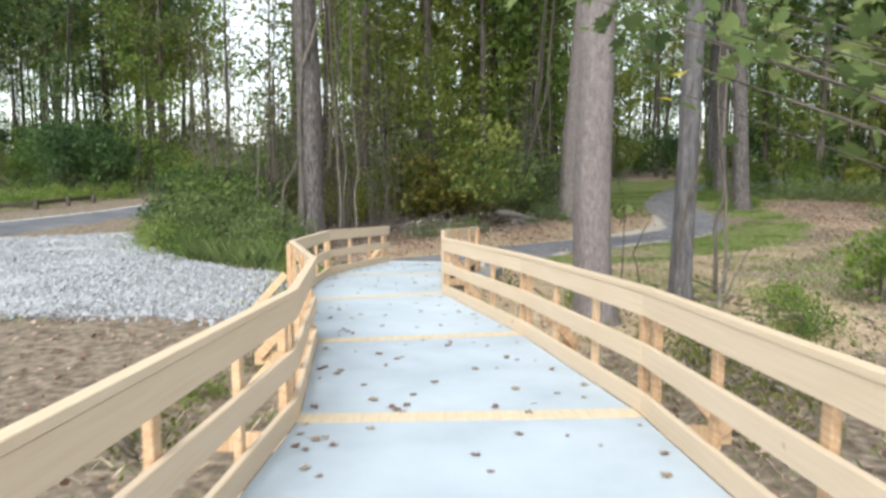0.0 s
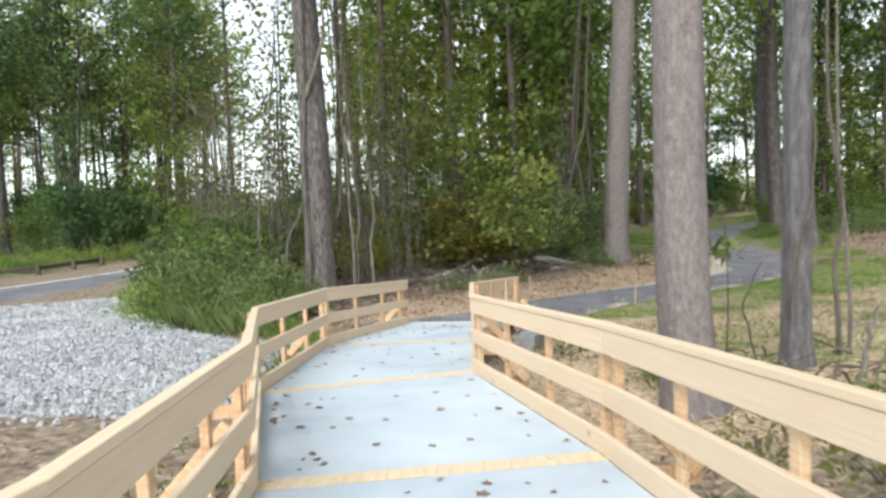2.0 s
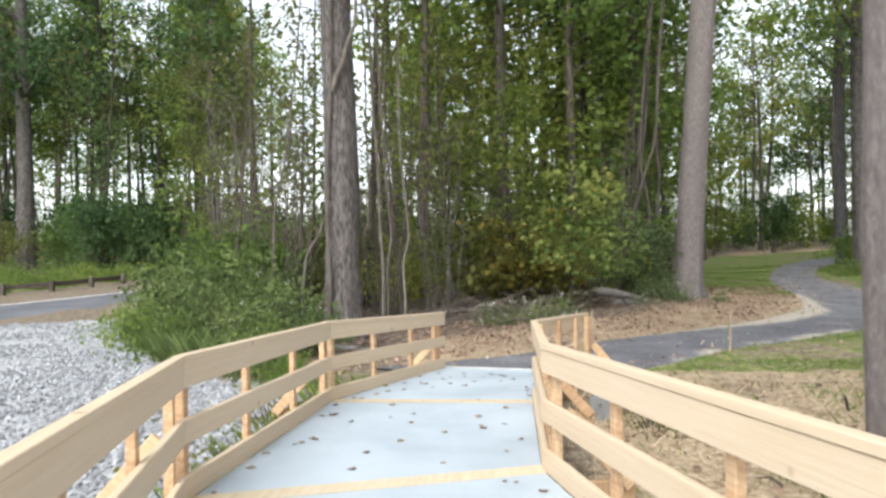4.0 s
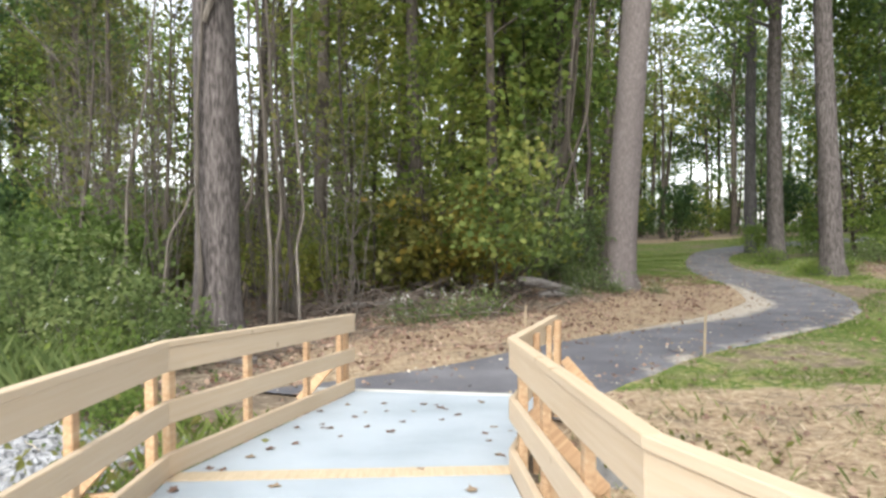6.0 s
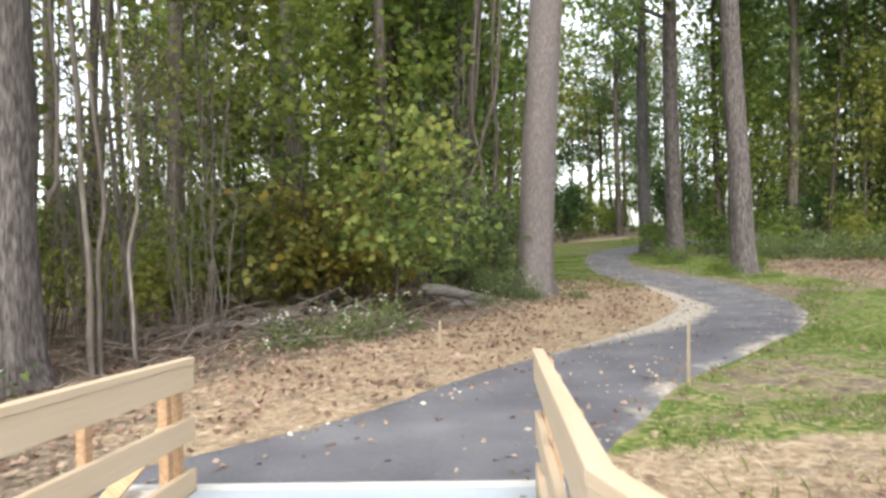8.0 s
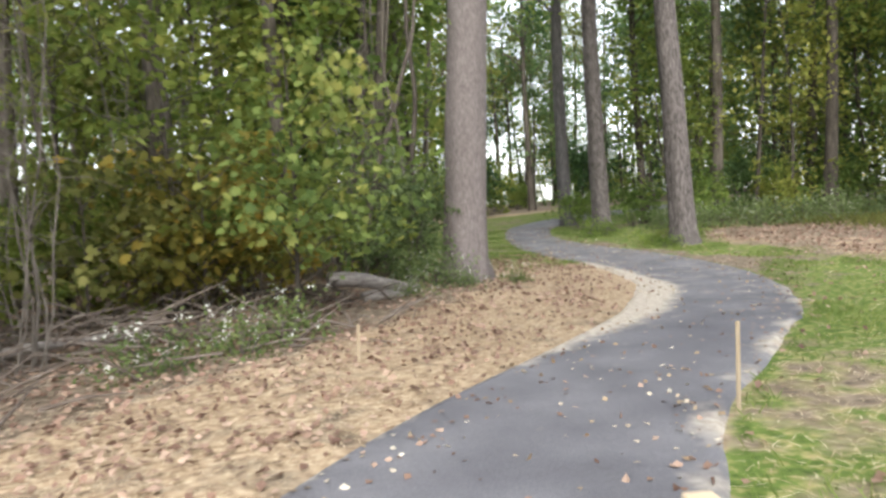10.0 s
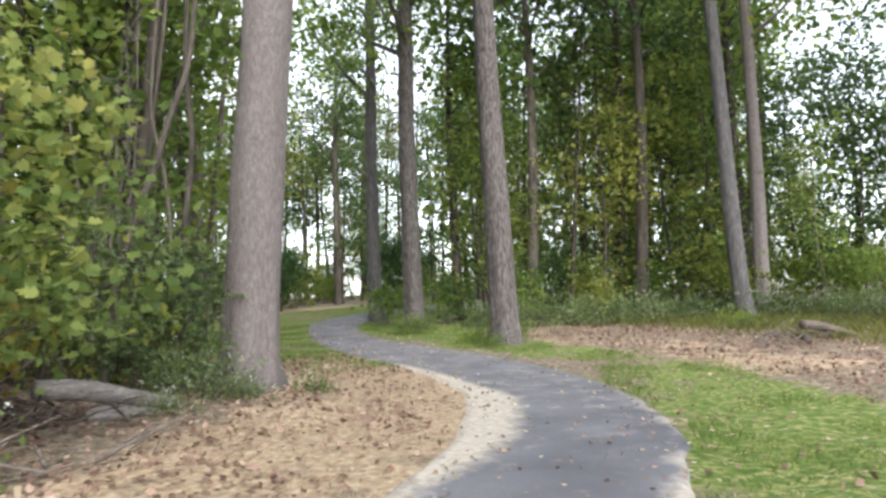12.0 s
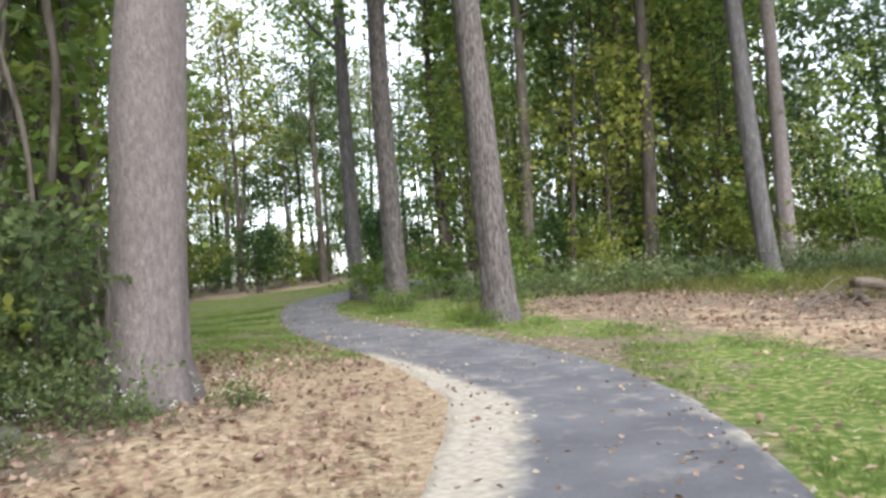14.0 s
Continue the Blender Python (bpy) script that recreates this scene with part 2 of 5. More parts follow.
def ground_material():
    """Soil, straw, turf and stone dust, mixed by the masks that the ground carries."""
    mat = bpy.data.materials.new("woodland_ground")
    mat.use_nodes = True
    n, l = mat.node_tree.nodes, mat.node_tree.links
    b = n["Principled BSDF"]
    b.inputs["Roughness"].default_value = 0.95
    b.inputs["Specular IOR Level"].default_value = 0.15
    co = n.new("ShaderNodeTexCoord")

    def ramped(scale, detail, stops):
        no = n.new("ShaderNodeTexNoise")
        no.inputs["Scale"].default_value, no.inputs["Detail"].default_value = scale, detail
        l.new(co.outputs["Object"], no.inputs["Vector"])
        cr = n.new("ShaderNodeValToRGB")
        while len(cr.color_ramp.elements) < len(stops):
            cr.color_ramp.elements.new(0.5)
        for e, (p, c) in zip(cr.color_ramp.elements, stops):
            e.position, e.color = p, (*c, 1)
        l.new(no.outputs["Fac"], cr.inputs["Fac"])
        return cr, no

    soil, nf = ramped(9.0, 10.0, [(0.3, (0.085, 0.066, 0.05)), (0.5, (0.185, 0.145, 0.108)), (0.7, (0.30, 0.245, 0.185))])
    straw, _ = ramped(13.0, 10.0, [(0.3, (0.20, 0.138, 0.09)), (0.5, (0.38, 0.285, 0.195)), (0.7, (0.54, 0.435, 0.31))])
    turf, _ = ramped(11.0, 10.0, [(0.3, (0.055, 0.09, 0.02)), (0.5, (0.12, 0.17, 0.04)), (0.7, (0.33, 0.29, 0.13))])
    stone, _ = ramped(22.0, 8.0, [(0.3, (0.20, 0.20, 0.20)), (0.5, (0.36, 0.36, 0.37)), (0.7, (0.52, 0.52, 0.53))])
    col = soil.outputs["Color"]
    at = n.new("ShaderNodeAttribute")
    at.attribute_name = "zones"
    sep = n.new("ShaderNodeSeparateColor")
    l.new(at.outputs["Color"], sep.inputs[0])
    edge = n.new("ShaderNodeTexNoise")
    edge.inputs["Scale"].default_value, edge.inputs["Detail"].default_value = 2.2, 8.0
    l.new(co.outputs["Object"], edge.inputs["Vector"])
    for k, layer in enumerate((straw, turf, stone)):
        s = n.new("ShaderNodeMath")
        s.operation = "ADD"
        l.new(sep.outputs[k], s.inputs[0])
        l.new(edge.outputs["Fac"], s.inputs[1])
        m = n.new("ShaderNodeMapRange")
        m.inputs["From Min"].default_value, m.inputs["From Max"].default_value = 0.92, 1.12
        l.new(s.outputs[0], m.inputs["Value"])
        x = n.new("ShaderNodeMix")
        x.data_type = "RGBA"
        l.new(m.outputs["Result"], x.inputs["Factor"])
        l.new(col, x.inputs["A"])
        l.new(layer.outputs["Color"], x.inputs["B"])
        col = x.outputs["Result"]
    l.new(col, b.inputs["Base Color"])
    bm = n.new("ShaderNodeBump")
    bm.inputs["Strength"].default_value, bm.inputs["Distance"].default_value = 0.8, 0.04
    l.new(nf.outputs["Fac"], bm.inputs["Height"])
    l.new(bm.outputs[0], b.inputs["Normal"])
    return mat


# ---- the lie of the land ----
PATH_LEFT = [(-2.3, 16.5), (-1.3, 17.1), (-0.6, 17.6), (0.0, 18.1), (0.7, 18.9), (1.6, 19.8), (3.2, 21.2), (4.35, 22.25), (5.08, 23.0), (5.75, 23.85), (6.7, 25.2),
             (7.2, 26.5), (7.7, 28.1), (8.25, 30.6), (8.8, 33.5), (9.7, 36.9), (11.3, 41.3), (14.0, 46.5), (19.0, 51.0), (27.0, 54.0)]
PATH_RIGHT = [(0.9, 15.0), (1.2, 15.9), (1.6, 16.5), (2.1, 17.1), (2.6, 17.75), (3.3, 18.6), (4.45, 19.55), (5.55, 20.55), (6.9, 21.7), (7.9, 22.9), (8.8, 24.2), (9.7, 26.2),
              (10.4, 28.9), (10.75, 31.2), (11.0, 34.0), (11.7, 37.5), (13.0, 40.8), (15.3, 44.4), (19.8, 48.2), (27.5, 51.0)]
ROAD_NEAR = [(-17.5, 14.0), (-15.2, 19.0), (-13.5, 23.4), (-12.5, 26.5), (-11.6, 30.1), (-11.0, 35.0), (-11.0, 42.0), (-12.5, 52.0)]
ROAD_FAR = [(-21.0, 15.0), (-18.4, 21.0), (-16.2, 26.8), (-15.2, 29.6), (-14.3, 33.0), (-14.0, 37.0), (-14.2, 43.0), (-16.0, 53.0)]


def smooth(a, b, v):
    u = np.clip((np.asarray(v, float) - a) / (b - a), 0, 1)
    return u * u * (3 - 2 * u)


def land(x, y):
    x, y = np.asarray(x, float), np.asarray(y, float)
    z = -0.06 + 0.022 * np.clip(y - 24, 0, 60) + 0.035 * np.clip(x - 9, 0, 40)
    z = z + 0.38 * np.exp(-((x - 2) ** 2 + (y - 29) ** 2) / 20.0)
    z = z + 1.5 * smooth(18, 45, -x) * smooth(5, 20, y)
    return z


def height(x, y):
    return float(land(x, y))


def along(line, steps):
    """Points evenly spaced along a smooth curve through the line."""
    p = np.array(line, float)
    ext = np.vstack([2 * p[0] - p[1], p, 2 * p[-1] - p[-2]])
    out = []
    for u in np.linspace(0, len(p) - 1.0001, steps):
        i = int(u)
        f = u - i
        a, b, c, d = ext[i:i + 4]
        out.append(0.5 * ((2 * b) + (c - a) * f + (2 * a - 5 * b + 4 * c - d) * f * f + (3 * b - a - 3 * c + d) * f ** 3))
    return np.array(out)


PL, PR = along(PATH_LEFT, 160), along(PATH_RIGHT, 160)


def path_gap(x, y):
    """Signed distance from the path: below 0 on it; and whether the spot lies on its right side."""
    q = np.stack([np.ravel(x), np.ravel(y)], 1).astype(float)
    dl = np.full(len(q), 1e9)
    dr = np.full(len(q), 1e9)
    il = np.zeros(len(q), int)
    for k in range(len(PL)):
        d = np.hypot(q[:, 0] - PL[k, 0], q[:, 1] - PL[k, 1])
        il = np.where(d < dl, k, il)
        dl = np.minimum(dl, d)
        dr = np.minimum(dr, np.hypot(q[:, 0] - PR[k, 0], q[:, 1] - PR[k, 1]))
    a, b = PL[il], PR[il]
    width = np.hypot(*(b - a).T)
    side = ((q - a) * (b - a)).sum(1) / width
    inside = (side > 0) & (side < width)
    right = dr < dl
    gap = np.where(inside, -np.minimum(dl, dr), np.minimum(dl, dr))
    return gap.reshape(np.shape(x)), right.reshape(np.shape(x))


# ---- mesh helpers ----
def part(name, bm, mat, parent, label=""):
    me = bpy.data.meshes.new(name)
    bm.to_mesh(me)
    bm.free()
    return place_part(name, me, mat, parent, label)


def place_part(name, me, mat, parent=None, label=""):
    if mat and not me.materials:
        me.materials.append(mat)
    ob = new(name, me)
    if parent:
        ob.parent = parent
        ob.matrix_parent_inverse = parent.matrix_world.inverted() if parent.parent else parent.matrix_basis.inverted()
    if label:
        ob["label"] = label
    return ob


def mesh_from(name, verts, faces, smooth_faces=False):
    """A mesh from arrays; faces all have the same number of corners."""
    verts, faces = np.asarray(verts, np.float32), np.asarray(faces, np.int32)
    me = bpy.data.meshes.new(name)
    me.vertices.add(len(verts))
    me.vertices.foreach_set("co", verts.ravel())
    k = faces.shape[1]
    me.loops.add(faces.size)
    me.loops.foreach_set("vertex_index", faces.ravel())
    me.polygons.add(len(faces))
    me.polygons.foreach_set("loop_start", np.arange(0, faces.size, k, dtype=np.int32))
    me.polygons.foreach_set("use_smooth", np.full(len(faces), smooth_faces))
    me.update(calc_edges=True)
    return me


def blades(name, centres, size, rng, flat=0.0, slim=0.55, vary=0.4):
    """Many small pointed leaves, one four-cornered face each. flat: 1 lays them level."""
    c = np.asarray(centres, float)
    n = len(c)
    d = rng.normal(size=(n, 3))
    d[:, 2] *= 1 - 0.92 * flat
    d[:, 2] -= 0.35 * (1 - flat)
    d /= np.linalg.norm(d, axis=1)[:, None]
    w = rng.normal(size=(n, 3))
    w[:, 2] *= 1 - 0.9 * flat
    w = np.cross(d, np.cross(w, d))
    w /= np.linalg.norm(w, axis=1)[:, None] + 1e-9
    s = size * (1 + vary * rng.uniform(-1, 1, n))[:, None]
    nrm = np.cross(d, w)
    a = c - d * s * 0.5
    b = c + w * s * slim * 0.5 + nrm * s * 0.08 - d * s * 0.05
    e = c + d * s * 0.5
    f = c - w * s * slim * 0.5 + nrm * s * 0.08 - d * s * 0.05
    v = np.stack([a, b, e, f], 1).reshape(-1, 3)
    return mesh_from(name, v, np.arange(4 * n).reshape(n, 4))


def lobed(name, centres, size, rng, flat=0.5):
    """Broad five-lobed leaves, one outline each."""
    c = np.asarray(centres, float)
    n = len(c)
    d = rng.normal(size=(n, 3))
    d[:, 2] = d[:, 2] * (1 - flat) - 0.3
    d /= np.linalg.norm(d, axis=1)[:, None]
    up = rng.normal(size=(n, 3)) * (1 - 0.7 * flat) + (0, 0, 1.2 * flat)
    w = np.cross(up, d)
    w /= np.linalg.norm(w, axis=1)[:, None] + 1e-9
    nrm = np.cross(d, w)
    s = (size * (1 + 0.4 * rng.uniform(-1, 1, n)))[:, None]
    shape = [(-0.5, 0.0), (-0.42, 0.22), (-0.12, 0.46), (-0.06, 0.22), (0.22, 0.36), (0.2, 0.12), (0.55, 0.0),
             (0.2, -0.12), (0.22, -0.36), (-0.06, -0.22), (-0.12, -0.46), (-0.42, -0.22)]
    v = np.stack([c + d * s * a + w * s * b + nrm * s * (0.25 * abs(b) - 0.12 * a * a) for a, b in shape], 1).reshape(-1, 3)
    return mesh_from(name, v, np.arange(12 * n).reshape(n, 12))


def strands(name, base, length, width, rng, lean=0.5, curl=0.0):
    """Thin blades that stand or lie: one long triangle pair each."""
    base = np.asarray(base, float)
    n = len(base)
    ang = rng.uniform(0, 2 * math.pi, n)
    up = np.stack([np.cos(ang) * lean, np.sin(ang) * lean, np.full(n, 1.0)], 1)
    up[:, 2] += rng.uniform(-0.3, 0.3, n)
    if curl:
        up[:, 2] = rng.uniform(-0.02, curl, n)
    up /= np.linalg.norm(up, axis=1)[:, None]
    L = (length * rng.uniform(0.5, 1.4, n))[:, None]
    a2 = rng.uniform(0, 2 * math.pi, n)
    if curl:
        side = np.stack([-np.sin(ang), np.cos(ang), np.zeros(n)], 1) * width
    else:
        side = np.stack([np.cos(a2), np.sin(a2), np.zeros(n)], 1) * width
    bend = np.stack([np.cos(ang), np.sin(ang), np.zeros(n)], 1) * L * 0.15
    v = np.stack([base - side, base + side, base + up * L * 0.6 + side * 0.7, base + up * L + bend], 1).reshape(-1, 3)
    return mesh_from(name, v, np.arange(4 * n).reshape(n, 4))


class Tubes:
    """Collects tapered round limbs into one mesh."""

    def __init__(self, sides=7):
        self.v, self.f, self.sides = [], [], sides

    def limb(self, pts, radii, rough=0.0, flare=0.0):
        pts = [Vector(p) for p in pts]
        start, s = sum(len(a) for a in self.v), self.sides
        for i, (p, r) in enumerate(zip(pts, radii)):
            d = (pts[min(i + 1, len(pts) - 1)] - pts[max(i - 1, 0)]).normalized()
            ref = Vector((1, 0, 0)) if abs(d.x) < 0.9 else Vector((0, 1, 0))
            e2 = d.cross(ref).normalized()
            e1 = e2.cross(d)
            ring = []
            for k in range(s):
                a = 2 * math.pi * k / s
                rr = r * (1 + rough * noise.noise((p.x * 3 + math.cos(a) * 2, p.y * 3 + math.sin(a) * 2, p.z * 0.8)))
                if flare and i == 0:
                    rr *= 1 + flare * max(0, math.cos(a * 3 + p.x))
                ring.append(p + e1 * math.cos(a) * rr + e2 * math.sin(a) * rr)
            self.v.append(np.array(ring))
            if i:
                o = start + (i - 1) * s
                for k in range(s):
                    self.f.append((o + k, o + (k + 1) % s, o + s + (k + 1) % s, o + s + k))
        return pts

    def mesh(self, name):
        return mesh_from(name, np.vstack(self.v), self.f, True)


def thing(name, m, label, category, group="", kind=""):
    ob = new(name)
    ob.empty_display_size = 0.2
    ob.matrix_basis = m
    return tagged(ob, label, category, group, kind)


def board_mesh(name, length, thick, tall, bevel=0.004):
    bm = bmesh.new()
    bmesh.ops.create_cube(bm, size=1.0, matrix=Matrix.Translation((length / 2, 0, 0)) @ Matrix.Diagonal((length, thick, tall, 1)))
    bmesh.ops.bevel(bm, geom=bm.edges[:], offset=bevel, segments=1, affect="EDGES")
    me = bpy.data.meshes.new(name)
    bm.to_mesh(me)
    bm.free()
    return me


def board(name, parent, p0, p1, thick, tall, mat, label=""):
    """A plank from p0 to p1: thick across, tall upwards."""
    p0, p1 = Vector(p0), Vector(p1)
    x = (p1 - p0).normalized()
    up = Vector((0, 0, 1)) if abs(x.z) < 0.95 else Vector((0, 1, 0))
    y = up.cross(x).normalized()
    z = x.cross(y)
    ob = place_part(name, board_mesh(name, (p1 - p0).length, thick, tall), mat, parent, label)
    ob.matrix_basis = Matrix.Translation(p0) @ Matrix((x, y, z)).transposed().to_4x4()
    return ob


# ---- ground, path, road ----
def build_ground():
    xs = np.unique(np.concatenate([np.linspace(-700, -60, 9), np.linspace(-60, -16, 30), np.linspace(-16, 26, 141), np.linspace(26, 70, 30), np.linspace(70, 700, 9)]))
    ys = np.unique(np.concatenate([np.linspace(-500, -12, 9), np.linspace(-12, 4, 24), np.linspace(4, 52, 161), np.linspace(52, 100, 26), np.linspace(100, 900, 9)]))
    X, Y = np.meshgrid(xs, ys)
    gap, right = path_gap(X, Y)
    Z = land(X, Y)
    rough = np.array([noise.noise((a * 0.7, b * 0.7, 0)) * 0.05 + noise.noise((a * 2.3, b * 2.3, 5)) * 0.02 for a, b in zip(X.ravel(), Y.ravel())]).reshape(X.shape)
    calm = smooth(0.1, 1.5, gap)
    near = smooth(90, 60, np.hypot(X, Y - 25))
    Z = Z + rough * calm * near
    verts = np.stack([X, Y, Z], -1).reshape(-1, 3)
    w = len(xs)
    i = np.arange((len(ys) - 1) * w).reshape(len(ys) - 1, w)[:, :-1].ravel()
    me = mesh_from("ground", verts, np.stack([i, i + 1, i + w + 1, i + w], 1), True)
    n1 = np.array([noise.noise((a * 0.35, b * 0.35, 9)) for a, b in zip(X.ravel(), Y.ravel())]).reshape(X.shape)
    straw = straw_zone(X, Y, gap, right) + 0.25 * n1
    turf = turf_zone(X, Y, gap, right) + 0.3 * n1
    stone = gravel_zone(X, Y)
    far = smooth(55, 75, np.hypot(X, Y - 20))
    turf = np.maximum(turf, 0.6 * far)
    col = np.stack([straw, turf, stone, np.ones_like(X)], -1).reshape(-1, 4).astype(np.float32)
    me.attributes.new("zones", "FLOAT_COLOR", "POINT").data.foreach_set("color", np.clip(col, 0, 1).ravel())
    me.materials.append(ground_material())
    tagged(new("ground", me), "woodland ground of soil, straw and patchy turf", "ground", kind="structure")


def straw_zone(x, y, gap, right):
    left_bank = smooth(3.3, 2.1, gap) * ~right * smooth(34, 30, y) * smooth(-3.5, -1.0, x)
    right_near = smooth(5.0, 3.5, gap) * right * smooth(22, 19.5, y) * smooth(0.2, 1.0, x)
    right_far = right * smooth(1.9, 2.5, gap) * smooth(6.0, 4.5, gap) * smooth(21, 24, y) * smooth(38, 33, y)
    apron = smooth(0.1, 0.6, x) * smooth(8.0, 9.5, y) * smooth(17.0, 16.4, y) * smooth(7.0, 5.0, x)
    return 0.66 * np.maximum(np.maximum(left_bank, apron), np.maximum(right_near, 0.72 * right_far)) + 0.62 * smooth(12, 15, x) * smooth(46, 48, y) * smooth(66, 60, y) * smooth(32, 28, x) + 0.3 * smooth(16, 12, y) * smooth(1, 4, x) * smooth(14, 9, x)


def turf_zone(x, y, gap, right):
    band = right * smooth(-0.3, -0.1, gap) * smooth(3.1, 2.0, gap) * smooth(16.0, 16.6, y)
    lawn = ~right * smooth(27.5, 29.5, y) * smooth(5.0, 6.2, x) * smooth(5.5, 4.0, gap)
    beyond = smooth(33, 36, y) * smooth(8, 9, x) * smooth(9, 6, gap)
    middle = right * smooth(2.8, 3.4, x) * smooth(8.0, 5.0, gap) * smooth(10, 12, y) * smooth(21, 18, y) * 0.55
    bank = smooth(17.0, 19.0, -x) * 0.62
    return 0.66 * np.maximum(np.maximum(band, lawn), np.maximum(beyond, middle)) + bank


def gravel_zone(x, y):
    a = smooth(-0.6, 0.6, y - (10.5 + 0.12 * (-x - 3.4)))
    lim = np.interp(x, [-16.0, -12.0, -10.0, -7.5, -5.3, -3.8, -2.6], [20.0, 22.8, 24.0, 19.6, 16.6, 15.4, 14.8])
    return a * smooth(0.5, -0.5, y - lim) * smooth(-2.2, -3.0, x)


def ribbon(name, left, right, lift, mat, label, category, thick=0.05, cols=9, dust=None, rows=140):
    l2, r2 = along(left, rows), along(right, rows)
    v, f = [], []
    for a, b in zip(l2, r2):
        for k in range(cols):
            p = a + (b - a) * k / (cols - 1)
            if k in (0, cols - 1):
                p = p + 0.05 * np.array([noise.noise((p[0] * 1.7, p[1] * 1.7, 3)), noise.noise((p[0] * 1.7, p[1] * 1.7, 8))]) * 2
            edge = thick if k in (0, cols - 1) else 0
            v.append((*p, height(*p) + lift - edge))
    for i in range(len(l2) - 1):
        for k in range(cols - 1):
            o = i * cols + k
            f.append((o, o + 1, o + cols + 1, o + cols))
    me = mesh_from(name, v, f, True)
    if dust:
        q = np.array(v)
        col = np.repeat(dust(q[:, 0], q[:, 1])[:, None], 4, 1).astype(np.float32)
        me.attributes.new("dust", "FLOAT_COLOR", "POINT").data.foreach_set("color", col.ravel())
    me.materials.append(mat)
    return tagged(new(name, me), label, category, kind="structure")


SAND_IN = along([(2.6, 20.6), (3.6, 21.45), (4.5, 22.1), (5.3, 22.9), (5.9, 23.75), (6.75, 25.1), (7.2, 26.4), (7.65, 27.8), (8.05, 29.3)], 120)
SAND_WIDE = np.interp(np.linspace(0, 1, 120), [0, 0.15, 0.4, 0.6, 0.8, 1], [0.05, 0.12, 0.36, 0.55, 0.32, 0.06])


def path_dust(x, y):
    """How much washed-out sand lies on the path: a strip inside the bend and crumbled edges."""
    best = np.full(len(x), -9.0)
    for p, w in zip(SAND_IN, SAND_WIDE):
        best = np.maximum(best, w - np.hypot(x - p[0], y - p[1]))
    strip = smooth(-0.32, 0.3, best)
    dr = np.full(len(x), 9.0)
    dl = np.full(len(x), 9.0)
    for a, b in zip(PL, PR):
        dl = np.minimum(dl, np.hypot(x - a[0], y - a[1]))
        dr = np.minimum(dr, np.hypot(x - b[0], y - b[1]))
    broken = np.array([0.55 + 0.9 * noise.noise((a * 1.3, b * 1.3, 6)) for a, b in zip(x, y)])
    edge = np.clip(broken, 0.1, 1.0) * 0.85 * smooth(0.42, 0.0, dr) * smooth(27, 23, y) + 0.5 * smooth(0.2, 0.0, dl) * smooth(30, 26, y)
    film = 0.2 * smooth(18.5, 24, y)
    return np.maximum(np.maximum(strip, edge), film)


build_ground()
ribbon("path", PATH_LEFT, PATH_RIGHT, 0.03, ASPHALT, "winding dark asphalt footpath strewn with fallen leaves", "path", 0.05, 29, path_dust, 300)
ribbon("road", ROAD_NEAR, ROAD_FAR, 0.035, ROADTAR, "grey asphalt drive beside the gravel patch", "road")
FAR_LINE = along(ROAD_FAR, 60)
NEAR_LINE = along(ROAD_NEAR, 60)
inner = FAR_LINE + (NEAR_LINE - FAR_LINE) * 0.03
outer = FAR_LINE + (NEAR_LINE - FAR_LINE) * 0.10
ribbon("edge_line", [tuple(p) for p in inner[::6]], [tuple(p) for p in outer[::6]], 0.04, CONCRETE_FADED, "faded white edge line of the drive", "road marking", 0.003)

# ---- boardwalk ----
DL = [(-1.03, -3.2), (-1.02, -1.1), (-0.99, 1.6), (-0.87, 4.5), (-1.16, 6.95), (-1.90, 9.66), (-1.91, 12.90), (-1.12, 15.98)]
DR = [(1.42, -3.2), (1.42, -1.1), (1.40, 1.7), (1.22, 4.62), (0.75, 7.35), (-0.02, 10.45), (-0.03, 12.95), (0.68, 15.48)]


def rail_top(y):
    return 0.82 - 0.005 * y


def deck_z(y):
    return 0.72 - 0.0385 * y - 0.016 * max(0.0, y - 12.9)


def on_deck(p, up=0.0):
    return Vector((p[0], p[1], deck_z(p[1]) + up))


def slab(name, parent, corners, thick, mat, label=""):
    bm = bmesh.new()
    top = [bm.verts.new(c) for c in corners]
    low = [bm.verts.new(Vector(c) - Vector((0, 0, thick))) for c in corners]
    bm.faces.new(top)
    bm.faces.new(low[::-1])
    k = len(corners)
    for i in range(k):
        bm.faces.new((top[i], low[i], low[(i + 1) % k], top[(i + 1) % k]))
    bmesh.ops.recalc_face_normals(bm, faces=bm.faces[:])
    bmesh.ops.bevel(bm, geom=bm.edges[:], offset=0.003, segments=1, affect="EDGES")
    return part(name, bm, mat, parent, label)


